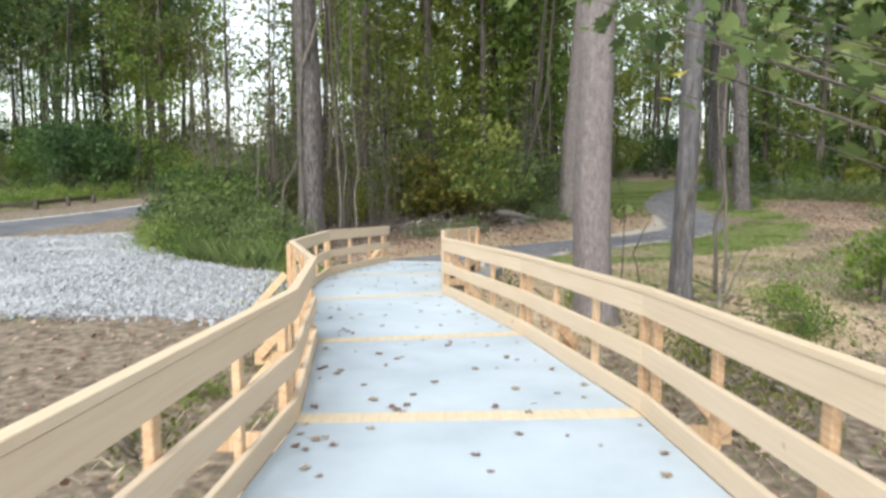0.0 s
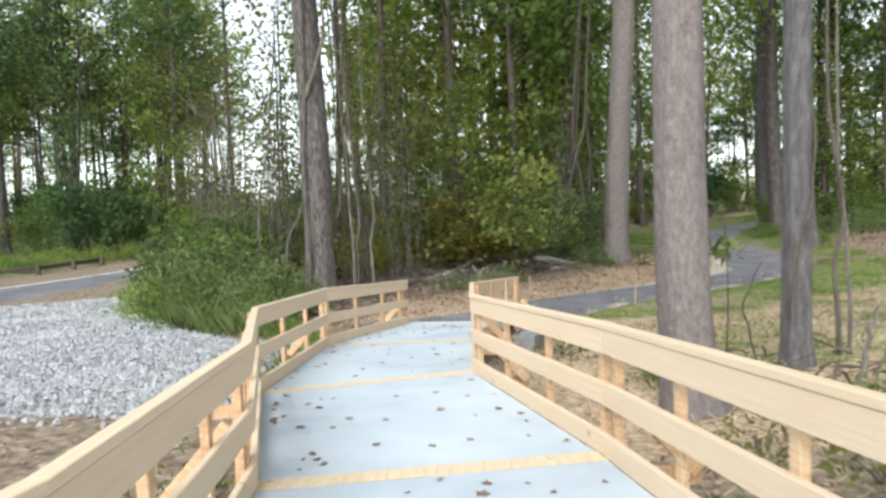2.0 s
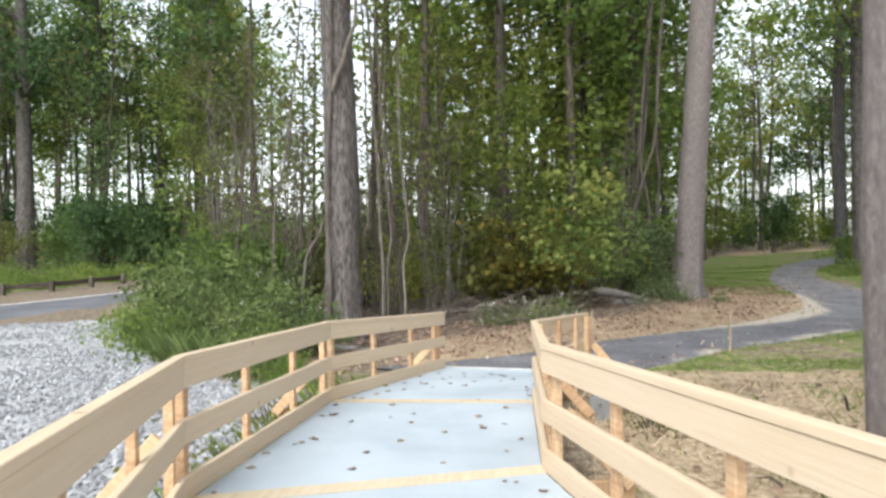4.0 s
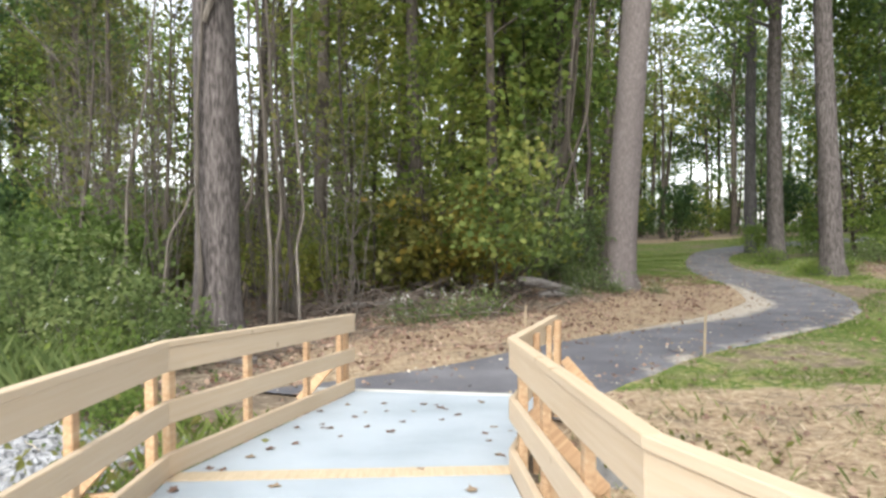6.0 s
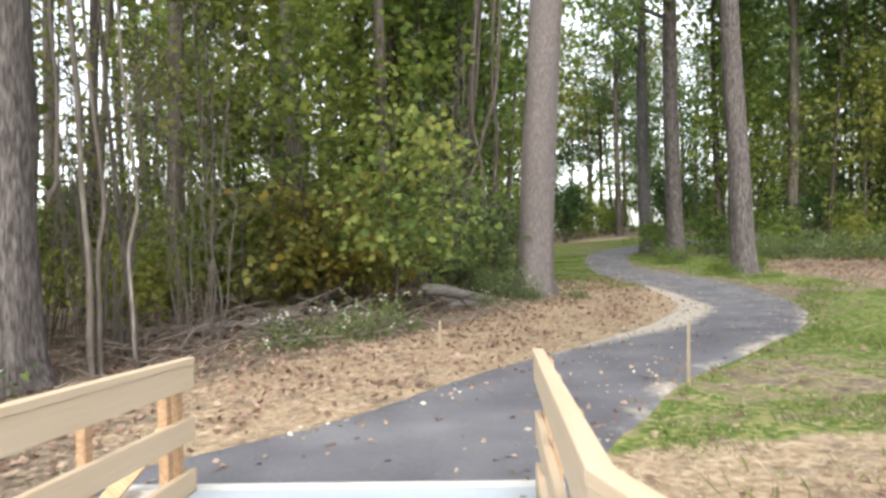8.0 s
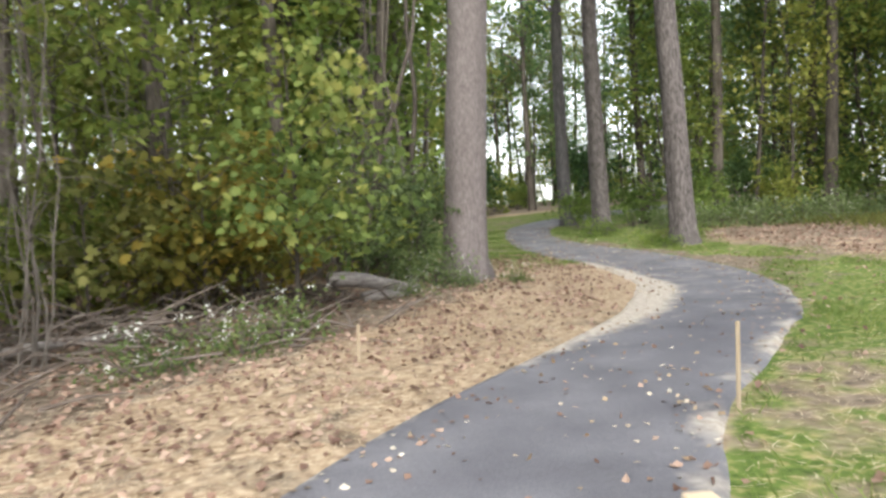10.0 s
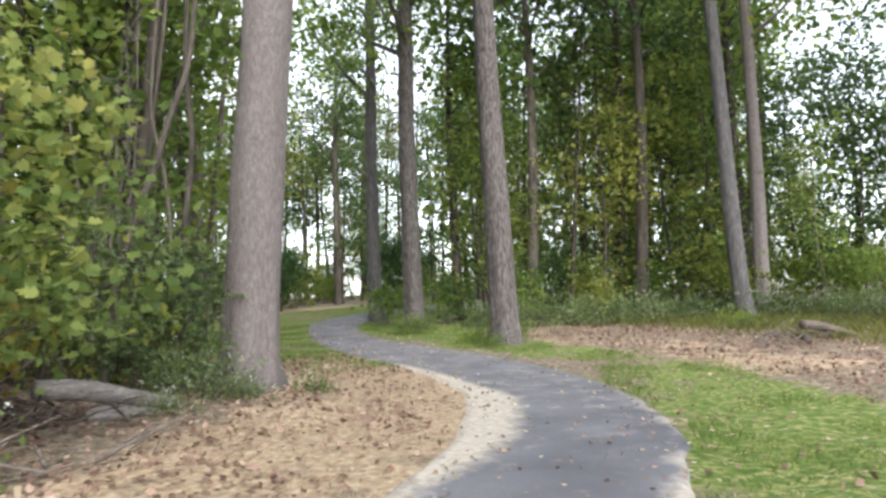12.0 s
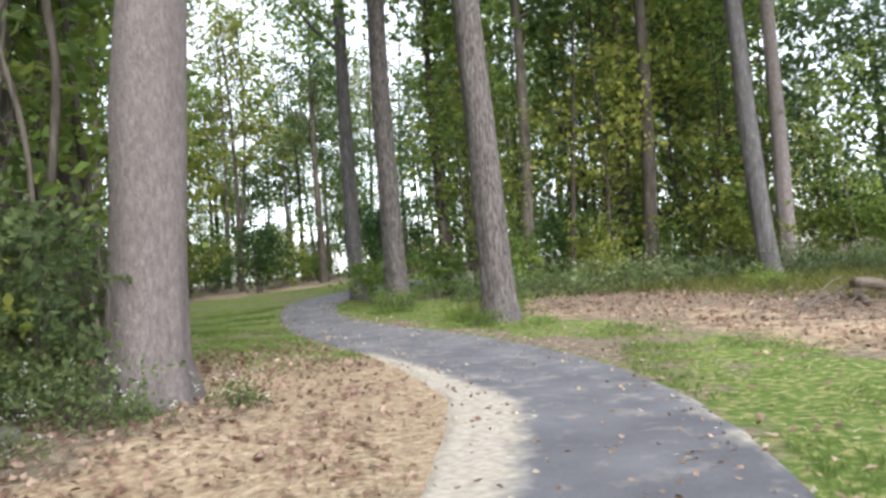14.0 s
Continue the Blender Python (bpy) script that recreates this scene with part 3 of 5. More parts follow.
def build_deck():
    deck = thing("boardwalk_deck", pose(0, 6, 0), "boardwalk deck of grey coated panels with wooden joint strips", "boardwalk")
    for i in range(len(DL) - 1):
        a, b, c, d = on_deck(DL[i]), on_deck(DR[i]), on_deck(DR[i + 1]), on_deck(DL[i + 1])
        slab("deck_panel", deck, [a, b, c, d], 0.03, DECK)
        if i:
            u = 0.095
            fa, fb = (d - a).normalized() * u, (c - b).normalized() * u
            ga, gb = (a - on_deck(DL[i - 1])).normalized() * u, (b - on_deck(DR[i - 1])).normalized() * u
            up = Vector((0, 0, 0.006))
            slab("joint_strip", deck, [a - ga + up, b - gb + up, b + fb + up, a + fa + up], 0.005, STRIP, "pale worn wooden joint strip")
        for f in (0.03, 0.36, 0.66, 0.97):
            p, q = a.lerp(b, f), d.lerp(c, f)
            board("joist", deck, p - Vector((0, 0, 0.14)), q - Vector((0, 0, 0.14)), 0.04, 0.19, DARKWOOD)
        for p in (a, b):
            z0 = height(p.x, p.y) - 0.1
            if p.z - z0 > 0.3:
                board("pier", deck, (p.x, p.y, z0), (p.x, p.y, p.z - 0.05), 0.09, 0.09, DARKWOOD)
    sill = thing("concrete_sill", pose(-0.3, 15.5, 0), "pale concrete sill where the deck meets the asphalt", "sill")
    e0, e1 = on_deck(DL[-1]), on_deck(DR[-1])
    dirn = (e1 - e0).normalized()
    fwd = Vector((-dirn.y, dirn.x, 0)).normalized()
    s0, s1 = e0 - dirn * 0.52, e1 + dirn * 0.16
    slab("sill_block", sill, [s0 + fwd * 0.005, s1 + fwd * 0.005, s1 + fwd * 0.11, s0 + fwd * 0.11], 0.3, CONCRETE)


def build_railing(nodes, side, label):
    """side: +1 where the deck lies to the right of the run."""
    rail = thing("railing", pose(nodes[3][0], nodes[3][1], deck_z(nodes[3][1])), label, "railing", "boardwalk railings")
    outs = []
    for i in range(len(nodes) - 1):
        a, b = on_deck(nodes[i]), on_deck(nodes[i + 1])
        run = (b - a).normalized()
        outs.append(Vector((-run.y, run.x, 0)).normalized() * side)
    for i in range(len(nodes) - 1):
        a, b, out = on_deck(nodes[i]), on_deck(nodes[i + 1]), outs[i]
        run = (b - a).normalized()
        ha, hb = rail_top(a.y), rail_top(b.y)
        for nm, zc, tall in (("toe_board", 0.083, 0.165), ("mid_rail", 0.468, 0.17), ("top_rail", 0.862, 0.182)):
            lift = random.uniform(-0.003, 0.003)
            off = out * 0.02
            board(nm, rail, a + off + Vector((0, 0, zc * ha + lift)), b + off + Vector((0, 0, zc * hb + lift)), 0.038, tall * (ha + hb) / 2, PINE)
        prev, nxt = outs[max(i - 1, 0)], outs[min(i + 1, len(outs) - 1)]
        ma, mb = (prev + out).normalized(), (out + nxt).normalized()
        ma, mb = ma / max(0.5, ma.dot(out)), mb / max(0.5, mb.dot(out))
        ua, ub = Vector((0, 0, ha)), Vector((0, 0, hb))
        frame_x = (b - a).normalized()
        frame_y = Vector((0, 0, 1)).cross(frame_x).normalized()
        turn = Matrix.Translation(a) @ Matrix((frame_x, frame_y, frame_x.cross(frame_y))).transposed().to_4x4()
        back = turn.inverted()
        corners = [a - ma * 0.006 + ua, b - mb * 0.006 + ub, b + mb * 0.052 + ub, a + ma * 0.052 + ua]
        slab("cap", rail, [back @ c for c in corners], 0.036, PINE).matrix_basis = turn
        length = (b - a).length
        yaw = math.atan2(run.y, run.x)
        for k, s in enumerate((0.10, length / 3, 2 * length / 3, length - 0.10)):
            main = k in (0, 3)
            depth, wide = (0.05, 0.065) if main else (0.04, 0.07)
            foot = a + run * s + out * (0.041 + depth / 2)
            base = max(foot.z - 0.26, height(foot.x, foot.y) - 0.02)
            ob = place_part("post", board_mesh("post", foot.z + rail_top(foot.y) - 0.038 - base, depth, wide), POST, rail)
            ob.matrix_basis = Matrix.Translation((foot.x, foot.y, base)) @ Matrix.Rotation(yaw, 4, "Z") @ Matrix(((0, 0, 1), (0, 1, 0), (1, 0, 0))).to_4x4()
            if k == 3 and i == len(nodes) - 2:
                twin = place_part("post", ob.data, POST, rail)
                twin.matrix_basis = Matrix.Translation(-run * 0.15) @ ob.matrix_basis
            if k == 3 and i > 0:
                h0 = foot + out * 0.05 + Vector((0, 0, 0.36))
                h1 = foot + out * 0.46 + Vector((0, 0, -0.10))
                board("brace", rail, h0, h1, 0.04, 0.088, POST)
                low = Vector((0, 0, -0.13)) + run * 0.05
                board("outrigger", rail, foot - out * 0.3 + low, foot + out * 0.5 + low, 0.04, 0.12, POST)
    return rail


def build_footings():
    wall = thing("concrete_block", pose(0.78, 14.0, height(0.78, 14.0)), "grey concrete footing block beside the deck end", "concrete block")
    slab("block", wall, [Vector((0.55, 13.5, 0.16)), Vector((0.82, 13.42, 0.16)), Vector((1.15, 14.75, 0.10)), Vector((0.88, 14.85, 0.10))], 0.35, CONCRETE_GREY)
    panel = thing("plywood_panel", pose(1.3, 6.5, height(1.3, 6.5)), "rusty brown plywood panel leaning against the deck side", "panel")
    slab("sheet", panel, [Vector((0.99, 7.35, 0.36)), Vector((1.36, 5.6, 0.42)), Vector((1.72, 5.7, -0.03)), Vector((1.34, 7.5, -0.03))], 0.018, POST)


build_footings()
build_deck()
build_railing(DL, 1, "pale new pine railing with two rails, toe board and cap")
build_railing(DR, -1, "pale new pine railing with two rails, toe board and cap")


# ---- trees ----
def big_tree(name, x, y, r, tall, lean, bark, label, flare=0.35, sides=28, limbs=0, leaf=None, seed=1, r_top=0.7):
    rng = random.Random(seed)
    t = thing(name, pose(x, y, height(x, y) - 0.05), label, "tree")
    tb = Tubes(sides)
    pts, rad = [], []
    for i in range(17):
        u = i / 16
        w = Vector((lean[0] * u * tall + 0.06 * math.sin(u * 7 + seed), lean[1] * u * tall, u ** 1.35 * tall))
        pts.append(w)
        z = w.z
        rad.append(r * (1 + flare * math.exp(-z / 0.35)) * (1 - (1 - r_top) * min(1, z / 9.0)) * (1 if z < 9 else max(0.2, 1 - 0.6 * (z - 9) / tall)))
    tb.limb(pts, rad, 0.16, 0.25)
    tips = []
    for k in range(limbs):
        z = rng.uniform(0.45, 0.95) * tall
        u = (z / tall) ** (1 / 1.35)
        a = rng.uniform(0, 6.28)
        p = Vector((lean[0] * u * tall, lean[1] * u * tall, z))
        d = Vector((math.cos(a), math.sin(a), rng.uniform(0.3, 0.8)))
        ln = rng.uniform(2.5, 5.0)
        q = [p, p + d * ln * 0.4, p + d * ln * 0.75 + Vector((0, 0, 0.3)), p + d * ln + Vector((0, 0, 0.3))]
        tb.limb(q, [r * 0.3, r * 0.2, r * 0.12, 0.02])
        tips += q[1:]
    place_part("trunk", tb.mesh("trunk"), bark, t).matrix_parent_inverse = Matrix()
    if leaf:
        g = np.random.default_rng(seed)
        c = np.vstack([np.array(p) + g.normal(size=(150, 3)) * (1.3, 1.3, 0.7) for p in tips])
        place_part("crown", blades("crown", c, 0.26, g), leaf, t).matrix_parent_inverse = Matrix()
    return t


big_tree("beech_tree", 4.36, 26.80, 0.365, 19, (0.05, 0.0), BARK_GREY, "massive smooth grey trunk on the mound beside the path", 0.32, limbs=8, leaf=LEAF_GREEN, seed=3, r_top=0.88)
big_tree("beech_tree", 2.1, 10.15, 0.245, 17, (-0.018, 0.01), BARK_GREY, "smooth grey trunk standing close to the railing", 0.3, limbs=8, leaf=LEAF_GREEN, seed=4, r_top=0.85)
big_tree("maple_tree", 3.8, 11.95, 0.165, 16, (-0.006, 0.0), BARK_SLATE, "slim dark grey trunk with a climbing vine", 0.25, limbs=8, leaf=LEAF_GREEN, seed=5, r_top=0.85)
big_tree("oak_tree", -3.5, 20.2, 0.34, 18, (-0.008, 0.0), BARK_BROWN, "rough furrowed brown trunk wrapped in bare vines", 0.3, limbs=8, leaf=LEAF_GREEN, seed=6, r_top=0.8)
big_tree("oak_tree", 12.22, 31.5, 0.34, 20, (-0.028, 0.0), BARK_BROWN, "leaning brown-grey trunk on the verge", 0.35, limbs=8, leaf=LEAF_LIME, seed=7, r_top=0.72)
big_tree("oak_tree", 13.9, 38.6, 0.33, 20, (-0.004, 0.0), BARK_BROWN, "straight dark trunk beside the bend of the path", 0.3, limbs=8, leaf=LEAF_GREEN, seed=8, r_top=0.75)
big_tree("oak_tree", 15.4, 44.0, 0.30, 20, (-0.01, 0.0), BARK_SLATE, "straight dark trunk on the far verge", 0.3, limbs=8, leaf=LEAF_GREEN, seed=9, r_top=0.7)
big_tree("maple_tree", 20.9, 31.0, 0.26, 18, (-0.1, 0.0), BARK_SLATE, "leaning dark trunk at the edge of the wood", 0.2, limbs=4, leaf=LEAF_LIME, seed=10)
big_tree("maple_tree", 22.6, 31.6, 0.24, 18, (-0.02, 0.0), BARK_GREY, "slender grey trunk at the edge of the wood", 0.2, limbs=4, leaf=LEAF_LIME, seed=11)
big_tree("oak_tree", -26.0, 44.0, 0.48, 19, (0.0, 0.0), BARK_BROWN, "thick trunk on the bank beyond the drive", 0.3, limbs=9, leaf=LEAF_DARK, seed=12)


def sprays(centres, reach, count, g, thick=0.3, droop=0.12):
    """Leaf spots in flat layered sprays about the given twig ends."""
    centres, reach = np.asarray(centres, float), np.asarray(reach, float)
    pick = g.choice(len(centres), count)
    off = g.normal(size=(count, 3)) * reach[pick][:, None]
    off[:, 2] = off[:, 2] * thick / 0.6 - droop * np.hypot(off[:, 0], off[:, 1]) ** 2
    return centres[pick] + off


def forest_tree(seed, tall, r, low, count, leaf, size, label, spread=2.6):
    """A woodland tree: bare lower trunk, rising limbs, leaves in loose clumps about the twigs."""
    rng = random.Random(seed)
    g = np.random.default_rng(seed)
    t = thing("tree", pose(0, 0, 0), label, "tree", "woodland trees")
    tb = Tubes(7)
    bend = [rng.uniform(-0.5, 0.5) for _ in range(4)]
    spine = [Vector((bend[0] * math.sin(u * 3) + bend[1] * u * 1.6, bend[2] * math.sin(u * 2.4) + bend[3] * u, u * tall)) for u in np.linspace(0, 1, 10)]
    tb.limb(spine, [r * (1.25 if i == 0 else 1 - 0.85 * i / 9) for i in range(10)], 0.2)
    clumps = []
    for k in range(22):
        u = low + (0.98 - low) * ((k + rng.random()) / 22)
        i = u * 9
        p = spine[int(i)].lerp(spine[min(9, int(i) + 1)], i % 1)
        a = rng.uniform(0, 6.28)
        ln = spread * rng.uniform(0.45, 1.1) * (1.15 - 0.6 * u)
        d = Vector((math.cos(a), math.sin(a), rng.uniform(0.15, 1.1)))
        q = [p, p + d * ln * 0.5 + Vector((0, 0, 0.1)), p + d * ln + Vector((0, 0, rng.uniform(-0.2, 0.4)))]
        tb.limb(q, [r * 0.28 * (1 - 0.6 * u), r * 0.16, 0.012])
        for w in (0.45, 0.75, 1.0):
            clumps.append((p + d * ln * w, (0.3 + 0.4 * rng.random()) * spread / 2.8))
            side = Vector((-d.y, d.x, 0.2)) * rng.uniform(-0.8, 0.8)
            clumps.append((p + d * ln * w + side, (0.28 + 0.35 * rng.random()) * spread / 2.8))
    c = sprays([p for p, _ in clumps], [w for _, w in clumps], count, g)
    place_part("trunk", tb.mesh("trunk"), BARK_DARK, t)
    place_part("crown", blades("crown", c, size, g, 0.4, 0.7), leaf, t)
    return t


def shrub(seed, name, label, category, wide, tall, count, leaf, size, group, stems=9, extra=None):
    rng = random.Random(seed)
    g = np.random.default_rng(seed)
    t = thing(name, pose(0, 0, 0), label, category, group)
    tb = Tubes(5)
    ends = []
    for k in range(stems):
        a, lean = rng.uniform(0, 6.28), rng.uniform(0.1, 1.0)
        d = Vector((math.cos(a) * lean * wide, math.sin(a) * lean * wide, tall * (1.05 - 0.5 * lean * lean) * rng.uniform(0.7, 1.0)))
        base = Vector((math.cos(a) * 0.25 * wide * lean, math.sin(a) * 0.25 * wide * lean, -0.1))
        tb.limb([base, base.lerp(d, 0.5) + Vector((0, 0, 0.15 * tall)), d], [0.02, 0.014, 0.004])
        for w in (0.35, 0.55, 0.75, 0.9, 1.0):
            ends.append((base.lerp(d, w) + Vector((0, 0, 0.15 * tall * math.sin(w * 3.1))), 0.16 * wide + 0.12))
    twigs = [p + Vector((rng.gauss(0, w), rng.gauss(0, w), rng.gauss(0, 0.7 * w))) for p, w in ends for _ in range(3)]
    c = sprays(twigs, [0.10 + 0.09 * wide * rng.random() for _ in twigs], count, g, 0.4, 0.2)
    c[:, 2] = np.abs(c[:, 2])
    place_part("branchwork", tb.mesh("branchwork"), VINE, t)["kind"] = "stuff"
    place_part("foliage", blades("foliage", c, size, g), leaf, t)
    if extra:
        top = c[g.choice(count, 22)] + (0, 0, 0.05)
        top = top[top[:, 2] > 0.35 * tall]
        cl = np.repeat(top, 7, 0) + g.normal(size=(len(top) * 7, 3)) * 0.035
        place_part("blossom", blades("blossom", cl, 0.035, g), extra, t)
    return t


def scatter(masters, spots, rng, low=0.85, high=1.2):
    """Stand the masters, then copies of them, on the spots."""
    used = set()
    for x, y, *fixed in spots:
        k = rng.randrange(len(masters))
        if fixed:
            k = fixed[0]
        s = fixed[1] if len(fixed) > 1 else rng.uniform(low, high)
        m = Matrix.LocRotScale((x, y, height(x, y) - 0.04), Euler((0, 0, rng.uniform(0, 6.28))), None)
        ob = masters[k]
        if k in used:
            ob = copy_thing(masters[k], m)
        used.add(k)
        ob.matrix_basis = m @ Matrix.Scale(s, 4)
    for k, ob in enumerate(masters):
        if k not in used:
            for o in (*ob.children_recursive, ob):
                bpy.data.objects.remove(o)


def wood_spots(rng, n, keep):
    """Loose random spots that keep off the open ground."""
    out = []
    tries = 0
    while len(out) < n and tries < 20000:
        tries += 1
        p = keep(rng)
        if p and all((p[0] - q[0]) ** 2 + (p[1] - q[1]) ** 2 > 2.2 for q in out):
            out.append(p)
    return out


TALL = [forest_tree(21, 17, 0.18, 0.40, 2400, LEAF_GREEN, 0.28, "tall slender woodland tree with green crown", 3.2),
        forest_tree(22, 19, 0.25, 0.46, 2400, LEAF_DARK, 0.28, "tall dark-trunked woodland tree", 3.6),
        forest_tree(23, 16, 0.16, 0.34, 2400, LEAF_LIME, 0.27, "tall woodland tree with yellowing green crown", 3.0),
        forest_tree(24, 18, 0.21, 0.42, 2300, LEAF_GREEN, 0.28, "tall woodland tree with loose green crown", 3.4),
        forest_tree(25, 17, 0.17, 0.5, 1000, LEAF_OLIVE, 0.22, "tall woodland tree with thin bare branches", 3.2)]
UNDER = [forest_tree(31, 8.5, 0.07, 0.16, 1750, LEAF_GREEN, 0.20, "thin understorey tree in green leaf", 2.5),
         forest_tree(32, 7.5, 0.06, 0.14, 1750, LEAF_LIME, 0.20, "thin understorey tree with yellow-green leaves", 2.4),
         forest_tree(33, 9.5, 0.08, 0.2, 1750, LEAF_DARK, 0.20, "thin understorey tree with deep green leaves", 2.6),
         forest_tree(34, 8.0, 0.06, 0.2, 600, LEAF_OLIVE, 0.15, "thin half-bare understorey tree", 2.2)]


def open_ground(x, y, g, right):
    """The glade along the path, the drive and the gravel."""
    if y < 30 and -4.5 < x < 9:
        return True
    if -20 < x < -7.5 and y < 46:
        return True
    if x < -19 and y < 36:
        return True
    if not right and (g < 2.6 or (y < 36 and 5 < x < 10)):
        return True
    if right and (g < 4 or (g < 9.5 and y < 36) or (g < 6 and y < 50)):
        return True
    return False


def keep_tall(rng):
    x, y = rng.uniform(-48, 52), rng.uniform(22, 92)
    g, right = path_gap(np.array([x]), np.array([y]))
    if open_ground(x, y, g[0], right[0]) or (13 < x < 30 and 46 < y < 62) or (x > 24 and y < 22):
        return None
    if abs(math.degrees(math.atan2(x, y))) > 50 or (-9 < x < 7 and y > 42 and rng.random() < 0.65):
        return None
    return x, y


def keep_under(rng):
    p = keep_tall(rng)
    if p and (p[0] < -8 and rng.random() < 0.75):
        return None
    if p and -6 < p[0] < 5 and p[1] < 40 and rng.random() < 0.7:
        return None
    return p


R1 = random.Random(77)
TALL_SPOTS = [(-0.32, 27.7, 1, 0.9), (1.55, 28.4, 0, 0.9), (3.45, 29.3, 1, 0.85), (-0.9, 30.6, 1, 1.0), (1.3, 33.0, 3, 1.0), (-3.0, 28.4, 3, 1.0), (4.6, 34.5, 1, 1.0), (-5.6, 29.5, 4, 1.0),
              (5.2, 38.0, 1, 1.0), (6.2, 43.5, 4, 1.0), (8.6, 47.5, 4, 1.0), (11.0, 53.0, 4, 1.1), (-16.8, 46.5, 1, 1.0), (18.6, 38.2, 1, 1.0), (17.0, 40.5, 0, 1.0), (24.6, 33.4, 3, 1.0), (26.8, 36.0, 1, 1.0), (20.3, 34.6, 1, 1.0),
              (25.3, 29.6, 4, 1.0), (27.4, 30.2, 4, 0.95), (19.5, 72.0, 4, 1.1), (25.5, 70.0, 4, 1.0), (31.0, 72.0, 4, 1.0), (36.5, 68.0, 3, 1.0), (33.0, 80.0, 4, 1.1),
              (-13.0, 48.5, 1, 1.0), (-19.0, 50.0, 3, 1.0), (-23.5, 47.0, 1, 1.0), (-27.0, 52.0, 0, 1.0), (-15.5, 55.0, 1, 1.1), (-9.6, 50.0, 3, 1.0), (-30.0, 47.0, 3, 1.0), (-21.0, 56.0, 0, 1.1)]


def in_clearing(x, y):
    """Thin strips of the wood, where the sky shows."""
    return (x > 14 and 1.09 < math.atan2(x - 1.4, y - 17.3) < 1.15) or (y > 31 and -0.30 * y < x < -0.14 * y)


scatter(TALL, [p for p in TALL_SPOTS + wood_spots(R1, 125, keep_tall) if not in_clearing(p[0], p[1])], R1)
UNDER_SPOTS = [(0.2, 29.2, 1, 0.95), (2.3, 30.4, 0, 1.0), (-1.6, 31.0, 1, 1.1), (3.7, 31.8, 1, 1.0), (0.6, 33.5, 0, 1.0), (-1.8, 26.4, 3, 1.0), (-5.5, 25, 0, 0.7), (-6.4, 21.8, 3, 0.8), (3.2, 34, 2, 1.0), (-4.2, 31, 0, 1.0), (-8.0, 28, 3, 0.9), (-5.0, 22.3, 3, 0.9), (-2.6, 22.4, 3, 0.9), (-0.2, 25.6, 1, 0.75), (3.6, 29.5, 0, 0.8), (20.0, 36.0, 1, 1.0), (17.5, 39, 1, 1.0), (22.5, 34.5, 0, 1.0), (-18.5, 45.5, 0, 1.2), (-22, 43, 2, 1.0)]
FAR_RING = [(rr * math.sin(a), rr * math.cos(a), R1.randrange(3), R1.uniform(1.1, 1.6)) for a, rr in ((radians(-44 + 88 * k / 59), R1.uniform(62, 92)) for k in range(60)) if a > -0.12 or R1.random() < 0.6]
UNDER_SPOTS += [(0.9, 29.6, 1, 1.1), (2.6, 29.2, 0, 1.0), (-2.2, 28.9, 1, 1.0), (24.0, 36.0, 2, 1.1), (27.0, 34.5, 2, 1.1), (29.5, 32.0, 2, 1.0), (21.5, 38.5, 2, 1.2), (18.5, 41.0, 0, 1.1), (25.5, 39.0, 0, 1.3), (31.5, 33.5, 2, 1.2), (33.0, 30.0, 2, 1.1), (27.5, 31.0, 2, 0.85), (28.8, 29.4, 0, 0.85), (25.8, 32.4, 2, 0.85), (30.2, 31.2, 2, 0.95), (24.6, 30.6, 0, 0.7)]
scatter(UNDER, UNDER_SPOTS + [p for p in wood_spots(R1, 58, keep_under) + FAR_RING if p[0] > 0 or not in_clearing(p[0], p[1])], R1)

POLE = [forest_tree(35, 13, 0.075, 0.55, 260, LEAF_OLIVE, 0.2, "slim nearly bare young tree in the wood", 1.5),
        forest_tree(36, 15, 0.095, 0.6, 320, LEAF_GREEN, 0.22, "slim dark young tree with few high leaves", 1.7),
        forest_tree(37, 11, 0.055, 0.5, 220, LEAF_LIME, 0.2, "very thin young tree with sparse yellowing leaves", 1.3)]


def keep_pole(rng):
    x, y = rng.choice(((rng.uniform(-30, -8), rng.uniform(40, 50)), (rng.uniform(-8, 6), rng.uniform(24.5, 34)), (rng.uniform(13, 26), rng.uniform(33, 48))))
    g, right = path_gap(np.array([x]), np.array([y]))
    if (not right[0] and g[0] < 3.0) or (right[0] and g[0] < 6.0) or (-20 < x < -7.5 and y < 45) or (-4 < x < 4 and y < 27.5):
        return None
    return x, y


R4 = random.Random(41)
scatter(POLE, wood_spots(R4, 52, keep_pole), R4)

# ---- shrubs and weeds ----
BUSH = [shrub(41, "shrub", "dense green shrub at the wood's edge", "shrub", 1.6, 2.2, 1900, LEAF_GREEN, 0.15, "woodland shrubs"),
        shrub(42, "shrub", "dense dark green shrub at the wood's edge", "shrub", 1.7, 2.2, 1900, LEAF_DARK, 0.15, "woodland shrubs"),
        shrub(43, "shrub", "olive shrub with dull leaves", "shrub", 1.6, 2.3, 1700, LEAF_OLIVE, 0.13, "woodland shrubs"),
        shrub(44, "shrub", "yellowing shrub with orange tints", "shrub", 1.5, 2.0, 1700, LEAF_AUTUMN, 0.14, "woodland shrubs"),
        shrub(45, "shrub", "yellow-green leafy shrub at the wood's edge", "shrub", 1.6, 2.3, 1800, LEAF_LIME, 0.15, "woodland shrubs"),
        shrub(46, "shrub", "pale grey-green shrub beside the grey trunk", "shrub", 1.3, 2.0, 1900, LEAF_SILVER, 0.12, "woodland shrubs")]
